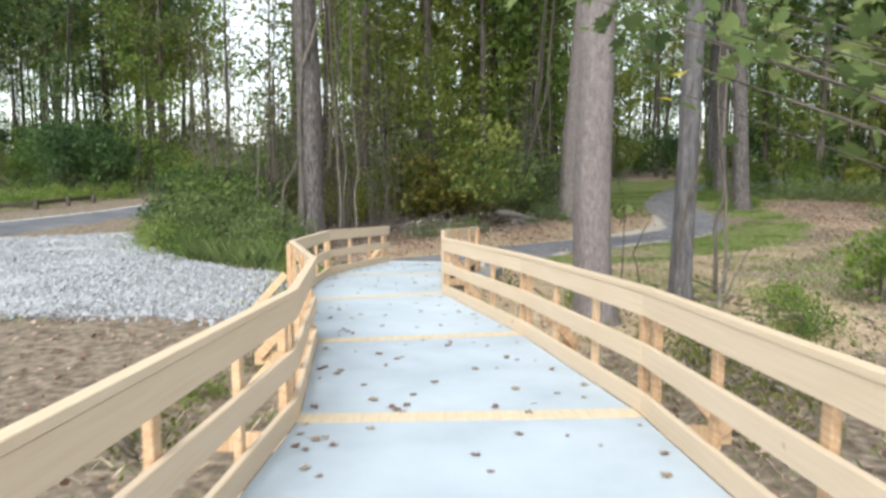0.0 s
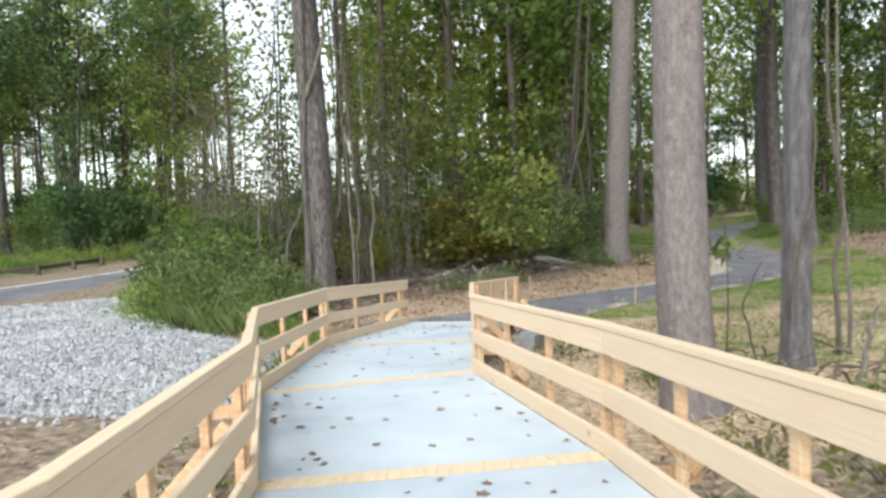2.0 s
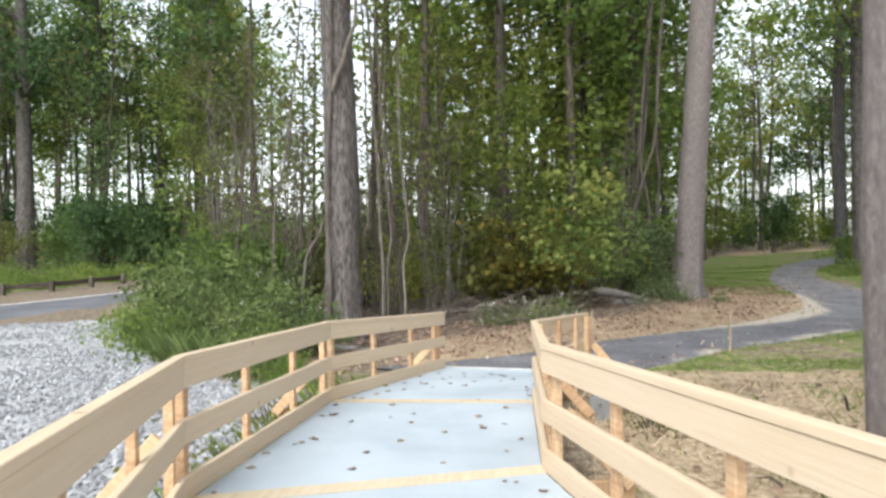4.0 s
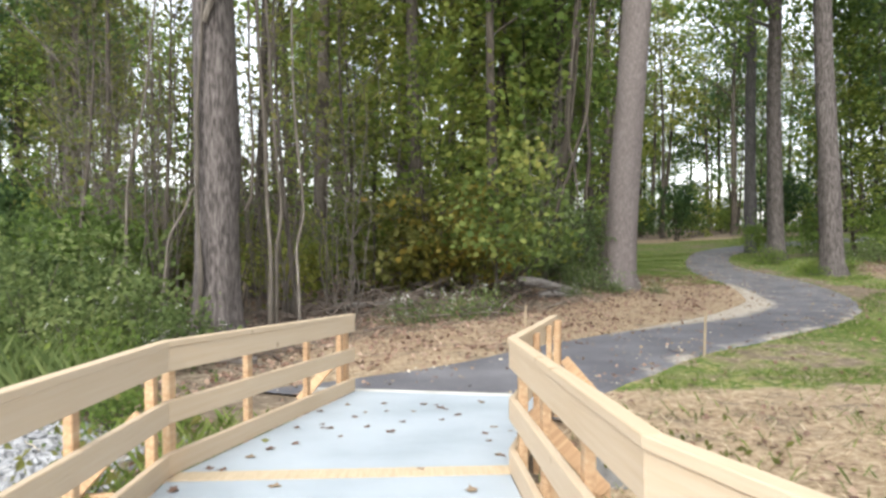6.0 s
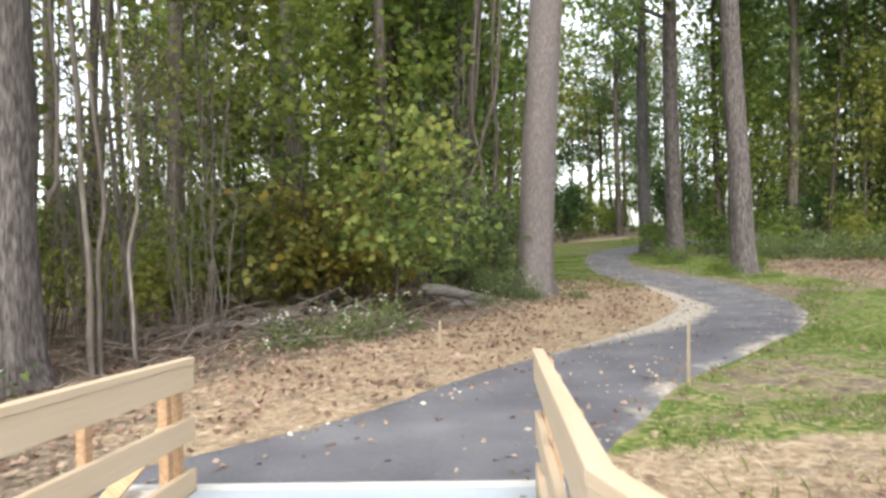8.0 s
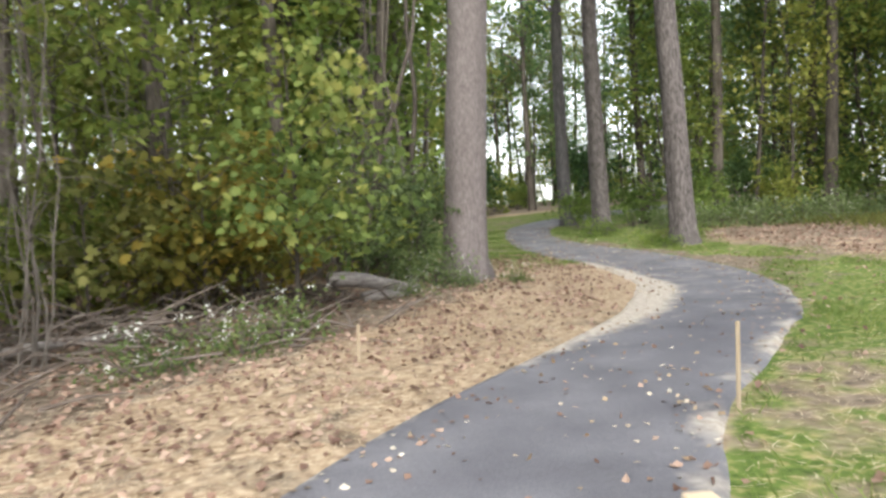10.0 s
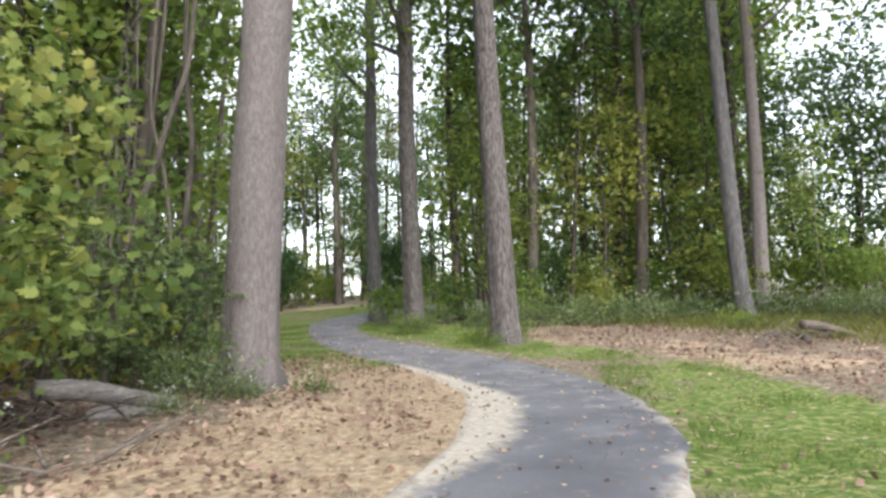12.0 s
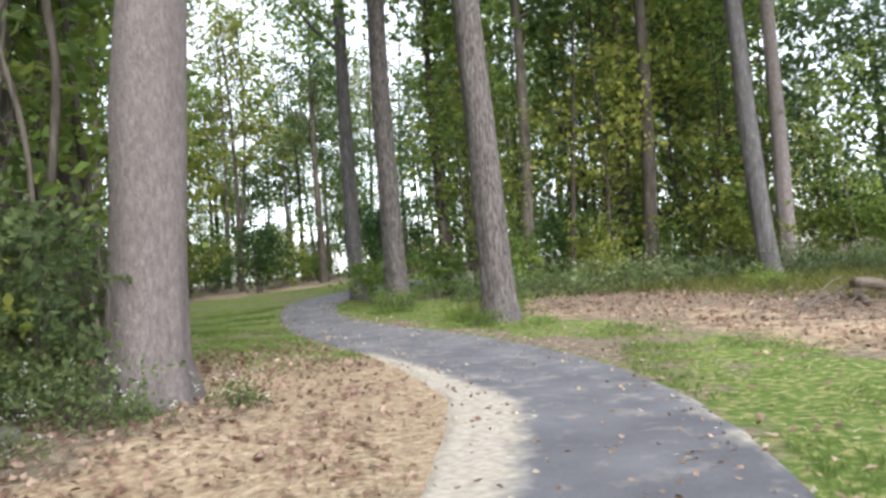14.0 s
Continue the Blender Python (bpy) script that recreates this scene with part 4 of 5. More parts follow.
WEED = [shrub(51, "weed_clump", "tall bright green weeds beside the gravel", "weeds", 0.9, 1.2, 1500, LEAF_WEED, 0.10, "roadside weeds", 14),
        shrub(52, "weed_clump", "tall green weeds with small white flowers", "weeds", 0.8, 1.0, 1300, LEAF_WEED, 0.09, "roadside weeds", 14, FLOWER),
        shrub(53, "weed_clump", "low green weeds in the straw", "weeds", 0.6, 0.35, 600, LEAF_WEED, 0.07, "roadside weeds", 10, FLOWER),
        shrub(54, "weed_clump", "pale green flowering weeds at the wood's edge", "weeds", 1.1, 0.75, 1300, LEAF_SILVER, 0.09, "roadside weeds", 14, FLOWER),
        shrub(55, "weed_clump", "coarse grassy weeds along the bank", "weeds", 1.2, 0.6, 1300, LEAF_GREEN, 0.10, "roadside weeds", 14),
        shrub(56, "weed_clump", "low sparse dull green weeds on the bare soil", "weeds", 0.6, 0.3, 240, LEAF_OLIVE, 0.07, "roadside weeds", 10)]


def keep_edge(rng):
    x, y = rng.uniform(-42, 46), rng.uniform(24, 84)
    g, right = path_gap(np.array([x]), np.array([y]))
    if open_ground(x, y, g[0], right[0]) or (13 < x < 30 and 46 < y < 60):
        return None
    if abs(math.degrees(math.atan2(x, y))) > 50:
        return None
    return x, y


R2 = random.Random(99)
BUSH_SPOTS = [(-0.4, 25.6, 3, 0.9), (0.8, 26.4, 3, 1.0), (-1.7, 25.4, 4, 0.9), (1.9, 27.6, 4, 0.9), (-2.9, 24.2, 4, 0.8), (-1.2, 27.2, 4, 0.9), (-4.7, 22.6, 2, 0.9), (-5.6, 21.4, 0, 0.9),
              (-6.6, 22.8, 0, 1.0), (-5.2, 24.0, 2, 1.0), (-7.6, 24.6, 4, 0.95), (-9.0, 27.0, 1, 0.9), (2.75, 27.3, 5, 1.0), (3.3, 26.9, 5, 0.8), (-8.8, 30.0, 0, 1.1), (0.6, 29.0, 2, 0.9), (-3.6, 26.6, 2, 1.1),
              (-20.0, 40.0, 1, 1.7), (-18.6, 42.5, 1, 1.5), (-22.4, 42.5, 0, 1.2), (-16.2, 45.0, 0, 1.3), (-25.0, 40.5, 2, 1.2), (-14.0, 47.5, 2, 1.3), (-11.0, 47.5, 0, 1.3), (-28.5, 42.0, 0, 1.2), (-24.0, 46.0, 1, 1.6), (-29.0, 46.5, 1, 1.5), (-31.5, 43.5, 0, 1.4), (-20.5, 48.0, 1, 1.7), (-15.0, 51.0, 1, 1.6), (-10.5, 52.0, 1, 1.6), (-34.0, 46.0, 2, 1.4), (-26.5, 50.0, 0, 1.7), (-7.6, 48.5, 1, 1.4),
              (17.6, 37.6, 0, 0.9), (19.6, 37.8, 1, 1.1), (22.2, 36.4, 1, 1.2), (24.6, 34.8, 1, 1.2), (27.2, 32.6, 1, 1.2), (29.6, 30.2, 1, 1.2), (19.2, 35.8, 4, 0.9), (20.8, 34.8, 0, 0.9), (22.0, 33.0, 4, 1.0), (24.0, 32.2, 4, 1.1), (25.6, 30.6, 0, 1.0), (27.4, 29.0, 4, 1.1), (29.0, 27.0, 0, 1.1), (16.0, 39.6, 0, 0.8),
              (14.6, 41.6, 0, 0.7), (6.2, 3.0, 0, 0.6), (6.8, 11.8, 0, 0.55), (7.8, 10.6, 2, 0.6)]
FAR_BUSH = [(rr * math.sin(a), rr * math.cos(a), R2.choice((0, 1, 1, 4)), R2.uniform(1.3, 2.0)) for a, rr in ((radians(-44 + 88 * k / 44), R2.uniform(60, 88)) for k in range(45))]
scatter(BUSH, BUSH_SPOTS + wood_spots(R2, 62, keep_edge) + FAR_BUSH, R2)
WEED_SPOTS = [(-5.0, 17.9, 0, 0.9), (-5.8, 19.2, 0, 1.1), (-6.6, 20.2, 0, 1.1), (-4.4, 17.3, 1, 0.8), (-7.4, 21.2, 0, 1.1), (-4.8, 19.4, 1, 1.1), (-8.0, 22.9, 0, 0.9), (-3.9, 16.9, 4, 0.7),
              (-5.6, 17.6, 4, 0.8), (-4.0, 18.5, 1, 1.0), (-9.0, 24.6, 0, 0.8), (-6.6, 18.8, 4, 0.8), (-7.6, 20.2, 4, 0.8), (-3.4, 17.6, 1, 0.7), (-5.4, 20.6, 0, 1.3), (-6.8, 21.6, 0, 1.4),
              (0.3, 22.6, 2, 0.9), (0.9, 23.2, 2, 1.1), (-0.5, 22.2, 2, 0.9), (3.5, 26.1, 3, 0.6), (5.1, 26.2, 2, 0.6), (3.3, 26.6, 1, 0.6), (4.1, 26.1, 2, 0.6), (2.9, 25.4, 2, 0.6),
              (15.2, 36.6, 3, 0.8), (16.4, 35.6, 3, 0.9), (17.4, 34.7, 3, 1.0), (18.4, 33.9, 3, 0.9), (19.4, 33.2, 3, 1.0), (20.2, 32.4, 3, 0.9), (21.0, 31.7, 3, 1.0), (21.8, 30.6, 3, 1.0),
              (22.6, 29.7, 3, 0.9), (23.6, 28.8, 3, 1.0), (24.6, 27.6, 3, 1.1), (22.0, 28.2, 3, 0.8), (19.0, 30.0, 4, 0.6), (12.0, 32.4, 4, 0.5), (13.0, 32.2, 4, 0.6), (11.6, 31.2, 4, 0.4),
              (13.0, 37.0, 4, 0.7), (2.5, 7.2, 5, 1.0), (2.9, 8.2, 5, 1.1), (2.2, 8.9, 5, 0.8), (3.3, 9.2, 4, 0.5), (2.6, 5.9, 5, 0.9), (4.0, 8.4, 5, 0.9), (4.6, 9.6, 4, 0.5), (3.4, 6.8, 5, 1.0), (5.2, 11.4, 4, 0.5),
              (2.1, 11.4, 4, 0.4), (-2.2, 5.6, 5, 0.9), (-2.4, 6.8, 4, 0.4), (-2.0, 8.0, 5, 0.9), (-2.9, 15.0, 4, 0.5), (-2.6, 13.2, 5, 1.0), (-2.4, 11.6, 5, 0.9), (1.1, 13.2, 5, 0.8),
              (-18.6, 34.0, 4, 0.8), (-19.6, 32.0, 4, 0.9), (-20.8, 34.2, 4, 1.0), (-19.2, 36.2, 4, 0.9), (-21.6, 36.6, 4, 1.0), (-17.8, 38.0, 4, 0.9), (-19.4, 38.6, 4, 1.0), (-23.0, 35.0, 4, 1.0), (-17.0, 40.2, 4, 1.0)]
scatter(WEED, WEED_SPOTS, R2)


# ---- single plants ----
def maple_sapling(x, y, tips, leaf, size, label, stem=0.03, per=46, spread=0.30):
    """A young tree whose leafy boughs end at the given tips, in metres from its foot."""
    t = thing("sapling", pose(x, y, height(x, y) - 0.04), label, "young tree")
    g = np.random.default_rng(abs(int(x * 100 + y)))
    tb = Tubes(6)
    top = max(p[2] for p in tips)
    trunk = [Vector((0.05 * math.sin(3 * u), 0.04 * math.cos(4 * u), u * top * 1.05)) for u in np.linspace(0, 1, 7)]
    tb.limb(trunk, [stem * (1 - 0.8 * i / 6) for i in range(7)])
    place_part("stem", tb.mesh("stem"), BARK_DARK, t).matrix_parent_inverse = Matrix()
    for p in tips:
        p = Vector(p)
        root = Vector((0, 0, max(0.25, p.z - 0.45 * Vector((p.x, p.y, 0)).length - 0.1)))
        bt = Tubes(5)
        mid = root.lerp(p, 0.55) + Vector((0, 0, 0.1))
        bt.limb([root, mid, p], [min(0.011, stem * 0.5), min(0.007, stem * 0.3), 0.002])
        bough = place_part("bough", bt.mesh("bough"), BARK_DARK, t)
        bough.matrix_parent_inverse = Matrix()
        c = np.array([root.lerp(mid, 0.7), mid, mid.lerp(p, 0.5), p, p])[g.integers(0, 5, per)] + g.normal(size=(per, 3)) * (spread, spread, spread * 0.45)
        f = place_part("foliage", lobed("foliage", c, size, g), leaf, bough)
        f.matrix_parent_inverse = Matrix()
    return t


def ring_of_tips(rng, n, r0, r1, z0, z1):
    return [(math.cos(a) * r, math.sin(a) * r, z) for a, r, z in ((rng.uniform(0, 6.28), rng.uniform(r0, r1), rng.uniform(z0, z1)) for _ in range(n))]


R3 = random.Random(5)
maple_sapling(1.1, 24.0, [(1.15, -0.5, 2.3), (1.2, -0.3, 1.55), (0.8, -0.7, 2.7), (0.4, -0.8, 3.0), (0.9, 0.2, 3.1), (0.3, -0.6, 2.2), (-0.4, -0.7, 2.6), (-0.6, -0.5, 1.9), (0.7, -0.9, 1.9),
                          (0.1, -0.9, 1.5), (-0.9, -0.4, 2.2), (0.2, 0.1, 3.4), (1.3, 0.1, 1.2), (-0.5, -0.8, 1.4), (0.6, -0.4, 1.2)], LEAF_MAPLE, 0.125, "young maple with large yellow-green leaves by the brush", 0.035, 70, 0.3)
maple_sapling(0.0, 24.9, ring_of_tips(R3, 12, 0.4, 1.2, 0.9, 2.4), LEAF_AUTUMN, 0.15, "young tree with turning yellow-orange leaves", 0.03)
maple_sapling(-1.4, 24.6, ring_of_tips(R3, 12, 0.4, 1.3, 0.9, 2.8), LEAF_OLIVE, 0.14, "young tree with dull green leaves", 0.03)
maple_sapling(2.40, 10.35, [(0.02, -0.05, 1.50), (-0.06, -0.12, 1.62), (0.16, 0.0, 1.56), (-0.03, -0.1, 1.95)], LEAF_WEED, 0.12, "small maple sprout with a few bright leaves", 0.012, 8, 0.07)
maple_sapling(3.3, 2.9, [(-2.05, 0.75, 2.75), (-2.5, 0.9, 2.8), (-2.4, 1.3, 3.0), (-2.65, 1.1, 3.05), (-2.25, 1.0, 2.95), (-1.8, 1.1, 2.9), (-1.5, 0.9, 3.05), (-1.4, 1.6, 3.0), (-1.0, 1.8, 2.8), (-0.8, 2.2, 3.1), (-1.7, 1.8, 3.2)], LEAF_WEED, 0.12,
              "young maple leaning its leafy boughs over the railing", 0.04, 26, 0.2)


maple_sapling(3.45, 2.75, [(-2.18, 0.97, 2.62), (-2.38, 0.76, 2.5), (-1.96, 1.1, 2.76)], LEAF_YELLOW, 0.11, "thin young tree with a few bright yellow leaves", 0.02, 3, 0.06)


def bare_thicket(x, y, tall, wide, seed, label):
    """A leafless shrub of many fine rising stems that fork into twigs."""
    rng = random.Random(seed)
    t = thing("bare_shrub", pose(x, y, height(x, y) - 0.05), label, "shrub", "bare shrubs")
    tb = Tubes(4)
    for _ in range(15):
        a, r0 = rng.uniform(0, 6.28), rng.uniform(0.05, 0.35) * wide
        p = Vector((math.cos(a) * r0, math.sin(a) * r0, 0))
        h = tall * rng.uniform(0.55, 1.0)
        pts = [p]
        drift = Vector((math.cos(a), math.sin(a), 0)) * rng.uniform(0.0, 0.16)
        for k in range(1, 7):
            pts.append(pts[-1] + Vector((rng.gauss(0, 0.07), rng.gauss(0, 0.07), h / 6)) + drift * h / 6)
        r = rng.uniform(0.008, 0.02)
        tb.limb(pts, [r * (1 - 0.12 * k) for k in range(7)])
        for _ in range(9):
            q = pts[rng.randrange(2, 7)]
            b, ln = rng.uniform(0, 6.28), rng.uniform(0.3, 0.9)
            d = Vector((math.cos(b), math.sin(b), rng.uniform(-0.2, 1.4))) * ln
            tb.limb([q, q + d * 0.5 + Vector((0, 0, 0.05)), q + d], [r * 0.45, r * 0.3, 0.002])
    twigs = place_part("branchwork", tb.mesh("branchwork"), VINE, t)
    twigs.matrix_parent_inverse = Matrix()
    twigs["kind"] = "stuff"


for k, (bx, by, rise, breadth) in enumerate(((-4.7, 21.2, 6.0, 1.2), (-5.6, 22.4, 6.5, 1.4), (-6.6, 23.6, 6.0, 1.4), (-2.9, 21.8, 5.5, 1.0), (-1.9, 22.9, 4.5, 1.0), (-7.8, 25.4, 6.5, 1.5),
                                         (-4.2, 23.4, 7.0, 1.4), (-0.6, 26.4, 5.5, 1.2), (2.6, 27.6, 5.5, 1.0))):
    bare_thicket(bx, by, rise, breadth, 200 + k, "leafless thicket of fine grey-brown stems at the wood's edge")


def vine(pts, r, label, mat=VINE):
    p0 = pts[0]
    t = thing("vine", pose(p0[0], p0[1], p0[2]), label, "vine", "bare vines")
    tb = Tubes(6)
    line = along([(a[0], a[1]) for a in pts], 26)
    zs = np.interp(np.linspace(0, len(pts) - 1, 26), range(len(pts)), [a[2] for a in pts])
    q = [Vector((l[0] - p0[0] + 0.012 * math.sin(k * 0.9 + p0[0]), l[1] - p0[1], z - p0[2])) for k, (l, z) in enumerate(zip(line, zs))]
    tb.limb(q, [r * (1 - 0.5 * k / 25) for k in range(26)], 0.3)
    place_part("stem", tb.mesh("stem"), mat, t).matrix_parent_inverse = Matrix()


vine([(-2.75, 20.6, -0.1), (-2.78, 20.6, 1.5), (-2.86, 20.6, 3.4), (-2.96, 20.5, 5.5), (-3.1, 20.4, 9)], 0.04, "pale twisted vine hanging beside the rough trunk")
vine([(-2.68, 20.7, -0.1), (-2.70, 20.7, 1.0), (-2.62, 20.7, 2.0), (-2.75, 20.6, 3.8), (-2.9, 20.5, 8)], 0.035, "thin pale vine beside the rough trunk")
vine([(-2.33, 20.9, -0.1), (-2.40, 20.9, 1.2), (-2.30, 20.9, 2.0), (-2.46, 20.9, 4.0), (-2.4, 20.9, 8)], 0.028, "thin straight vine beside the rough trunk")
vine([(-3.62, 19.78, -0.1), (-3.62, 19.78, 1.2), (-3.66, 19.80, 2.6), (-3.6, 19.84, 4.2), (-3.5, 19.84, 8)], 0.04, "pale vine clinging to the rough trunk")
vine([(-3.1, 20.4, 1.9), (-2.98, 20.35, 2.2), (-3.0, 20.3, 4.0), (-3.1, 20.3, 8)], 0.03, "thin loose vine against the rough trunk")
vine([(-3.55, 19.85, 4.6), (-3.25, 19.80, 5.4), (-3.12, 20.05, 6.2), (-3.4, 20.3, 8)], 0.05, "thick vine winding round the rough trunk")
vine([(-4.3, 20.2, -0.1), (-4.2, 20.2, 1.4), (-3.8, 20.1, 2.2), (-3.6, 20.1, 2.4)], 0.03, "bare vine arching to the rough trunk")
vine([(-4.9, 20.6, -0.1), (-4.95, 20.6, 2.0), (-4.6, 20.6, 4.0), (-4.3, 20.6, 7)], 0.03, "bare thin vine among the weeds")
vine([(3.62, 11.74, 0.6), (3.68, 11.72, 1.2), (3.86, 11.74, 1.9), (3.95, 11.85, 2.6), (3.9, 12.0, 4.0)], 0.022, "dark vine winding round the slim trunk", BARK_DARK)
vine([(4.55, 12.6, -0.1), (4.5, 12.6, 1.0), (4.62, 12.6, 1.8), (4.45, 12.6, 3.0), (4.6, 12.7, 6)], 0.035, "pale crooked vine hanging beside the slim trunk")
vine([(4.72, 12.7, -0.1), (4.7, 12.7, 1.3), (4.6, 12.7, 2.4), (4.7, 12.7, 6)], 0.03, "pale straight vine beside the slim trunk")
vine([(2.75, 10.4, -0.1), (2.7, 10.4, 0.5), (2.62, 10.4, 0.9), (2.8, 10.4, 1.3)], 0.013, "dark curved bare shoot behind the railing", BARK_DARK)
vine([(3.75, 10.3, 0.0), (3.9, 10.3, 0.4), (4.2, 10.4, 0.95)], 0.016, "pale bare broken shoot behind the railing")
vine([(3.9, 10.8, 0.0), (4.0, 10.8, 0.5), (4.1, 10.8, 0.8)], 0.03, "grey split dead stub behind the railing")
vine([(4.1, 26.33, 0.15), (3.97, 26.38, 0.8), (4.0, 26.4, 1.2), (3.94, 26.46, 1.7)], 0.018, "thin vine at the foot of the grey trunk", BARK_DARK)
vine([(2.6, 26.8, 0.1), (2.7, 26.6, 1.5), (3.0, 26.2, 2.8), (3.4, 26.0, 4.2), (3.7, 26.2, 7.5)], 0.055, "dark leaning vine stem near the grey trunk", BARK_DARK)


vine([(3.75, 27.5, 0.1), (3.7, 27.4, 2.0), (3.78, 27.3, 3.6), (3.7, 27.3, 5.0), (3.95, 27.2, 9)], 0.06, "thick brown vine climbing behind the grey trunk", BARK_DARK)
vine([(3.45, 27.6, 0.1), (3.55, 27.5, 2.4), (3.3, 27.5, 4.2), (3.6, 27.4, 8)], 0.04, "brown hanging vine behind the grey trunk", BARK_DARK)
vine([(3.05, 27.9, 0.1), (3.15, 27.8, 2.2), (3.45, 27.7, 4.6), (3.7, 27.6, 8.5)], 0.05, "brown slanting vine behind the grey trunk", BARK_DARK)


# ---- wood on the ground ----
def fallen_log(p0, p1, r, label, mat=LOGWOOD):
    p0, p1 = Vector(p0), Vector(p1)
    t = thing("fallen_log", Matrix.Translation(p0), label, "log", "fallen logs")
    d = (p1 - p0)
    tb = Tubes(12)
    pts = [d * u + Vector((0, 0, 0.03 * math.sin(u * 5))) for u in (0, 0.002, 0.2, 0.4, 0.6, 0.8, 0.998, 1.0)]
    tb.limb(pts, [0.01, r * 0.95, r * 1.05, r, r * 0.9, r * 0.85, r * 0.8, 0.01], 0.3)
    place_part("wood", tb.mesh("wood"), mat, t).matrix_parent_inverse = Matrix()


fallen_log((1.75, 25.45, 0.50), (3.2, 25.75, 0.24), 0.105, "weathered grey log lying at the foot of the mound")
fallen_log((2.2, 25.25, 0.20), (3.0, 25.45, 0.17), 0.085, "short weathered log lying in the leaves")
fallen_log((-3.6, 17.9, 0.02), (-2.5, 18.2, 0.02), 0.06, "pale broken log among the dry weeds")
fallen_log((16.4, 26.5, 0.62), (17.9, 26.1, 0.35), 0.10, "grey broken log propped at the wood's edge", DEADWOOD)
fallen_log((15.7, 25.9, 0.30), (16.3, 26.5, 0.42), 0.07, "dark broken branch at the wood's edge", DEADWOOD)
fallen_log((-2.2, 23.3, 0.12), (-0.6, 23.9, 0.2), 0.05, "thin grey log in the brush")


def brush(name, label, n, cx, cy, sx, sy, zmax, seed, long=1.1):
    """A tangle of dead sticks."""
    rng = random.Random(seed)
    tb = Tubes(5)
    for _ in range(n):
        x, y = rng.gauss(cx, sx), rng.gauss(cy, sy)
        z = height(x, y) + rng.uniform(0.0, zmax) * math.exp(-((x - cx) / sx / 1.6) ** 2)
        a, ln = rng.uniform(0, 6.28), long * rng.uniform(0.3, 1.2)
        d = Vector((math.cos(a), math.sin(a) * 0.6, rng.uniform(-0.1, 0.45))) * ln
        p = Vector((x, y, z))
        r = rng.uniform(0.006, 0.022)
        tb.limb([p, p + d * 0.5 + Vector((0, 0, rng.uniform(-0.05, 0.1))), p + d], [r, r * 0.8, r * 0.3])
    me = tb.mesh(name)
    me.materials.append(DEADWOOD)
    tagged(new(name, me), label, "brush", kind="stuff")


brush("brush_pile", "tangle of dead grey sticks below the young trees", 270, -1.0, 23.7, 1.3, 0.6, 0.34, 3, 1.0)
brush("brush_pile", "dead branches lying behind the vines", 90, -2.6, 21.9, 0.7, 0.7, 0.25, 8, 0.9)
brush("brush_pile", "dead sticks and roots on the leafy bank", 80, 1.1, 25.3, 0.8, 0.35, 0.2, 4, 0.7)
brush("brush_pile", "dead stalks behind the railing", 90, 3.6, 10.6, 0.9, 1.2, 0.2, 5, 0.6)
brush("brush_pile", "dead sticks and stones under the rough trunk", 80, -3.0, 18.6, 0.6, 0.6, 0.15, 6, 0.5)
brush("brush_pile", "broken sticks at the wood's edge", 60, 16.2, 26.6, 0.8, 0.5, 0.25, 7, 0.8)


def stake(x, y, tall, lean, label):
    t = thing("survey_stake", pose(x, y, height(x, y) - 0.03, lean, lean * 0.6, 20), label, "stake", "survey stakes")
    bm = bmesh.new()
    bmesh.ops.create_cube(bm, size=1, matrix=Matrix.Translation((0, 0, tall / 2)) @ Matrix.Diagonal((0.032, 0.018, tall, 1)))
    bmesh.ops.bevel(bm, geom=bm.edges[:], offset=0.003, segments=1, affect="EDGES")
    part("shaft", bm, STAKE, t).matrix_parent_inverse = Matrix()


stake(1.35, 21.6, 0.40, 1.5, "thin wooden survey stake in the straw")
stake(3.24, 18.48, 0.64, 1.0, "thin wooden survey stake at the path edge")


def guard_rail():
    t = thing("timber_guard_rail", pose(-18.2, 31.5, height(-18.2, 31.5)), "low weathered timber rail on short posts beside the drive", "guard rail")
    line = [(-19.6, 29.4), (-18.4, 31.3), (-17.7, 33.1), (-17.3, 35.1), (-17.1, 37.2)]
    for a, b in zip(line, line[1:]):
        board("rail", t, (*a, height(*a) + 0.27), (*b, height(*b) + 0.27), 0.14, 0.16, DEADWOOD)
    for x, y in line:
        board("post", t, (x + 0.14, y - 0.03, height(x, y) - 0.1), (x + 0.14, y - 0.03, height(x, y) + 0.42), 0.15, 0.15, BARK_DARK)


guard_rail()


# ---- loose cover: gravel, straw, grass, leaves ----
G1 = np.random.default_rng(11)


def pick_spots(n, x0, x1, y0, y1, chance):
    """Random spots in a rectangle, kept with the given chance."""
    x, y = G1.uniform(x0, x1, n), G1.uniform(y0, y1, n)
    keep = G1.random(n) < chance(x, y)
    x, y = x[keep], y[keep]
    return np.stack([x, y, land(x, y)], 1)


def stuff(name, me, mat, label, category):
    me.materials.append(mat)
    return tagged(new(name, me), label, category, kind="stuff")


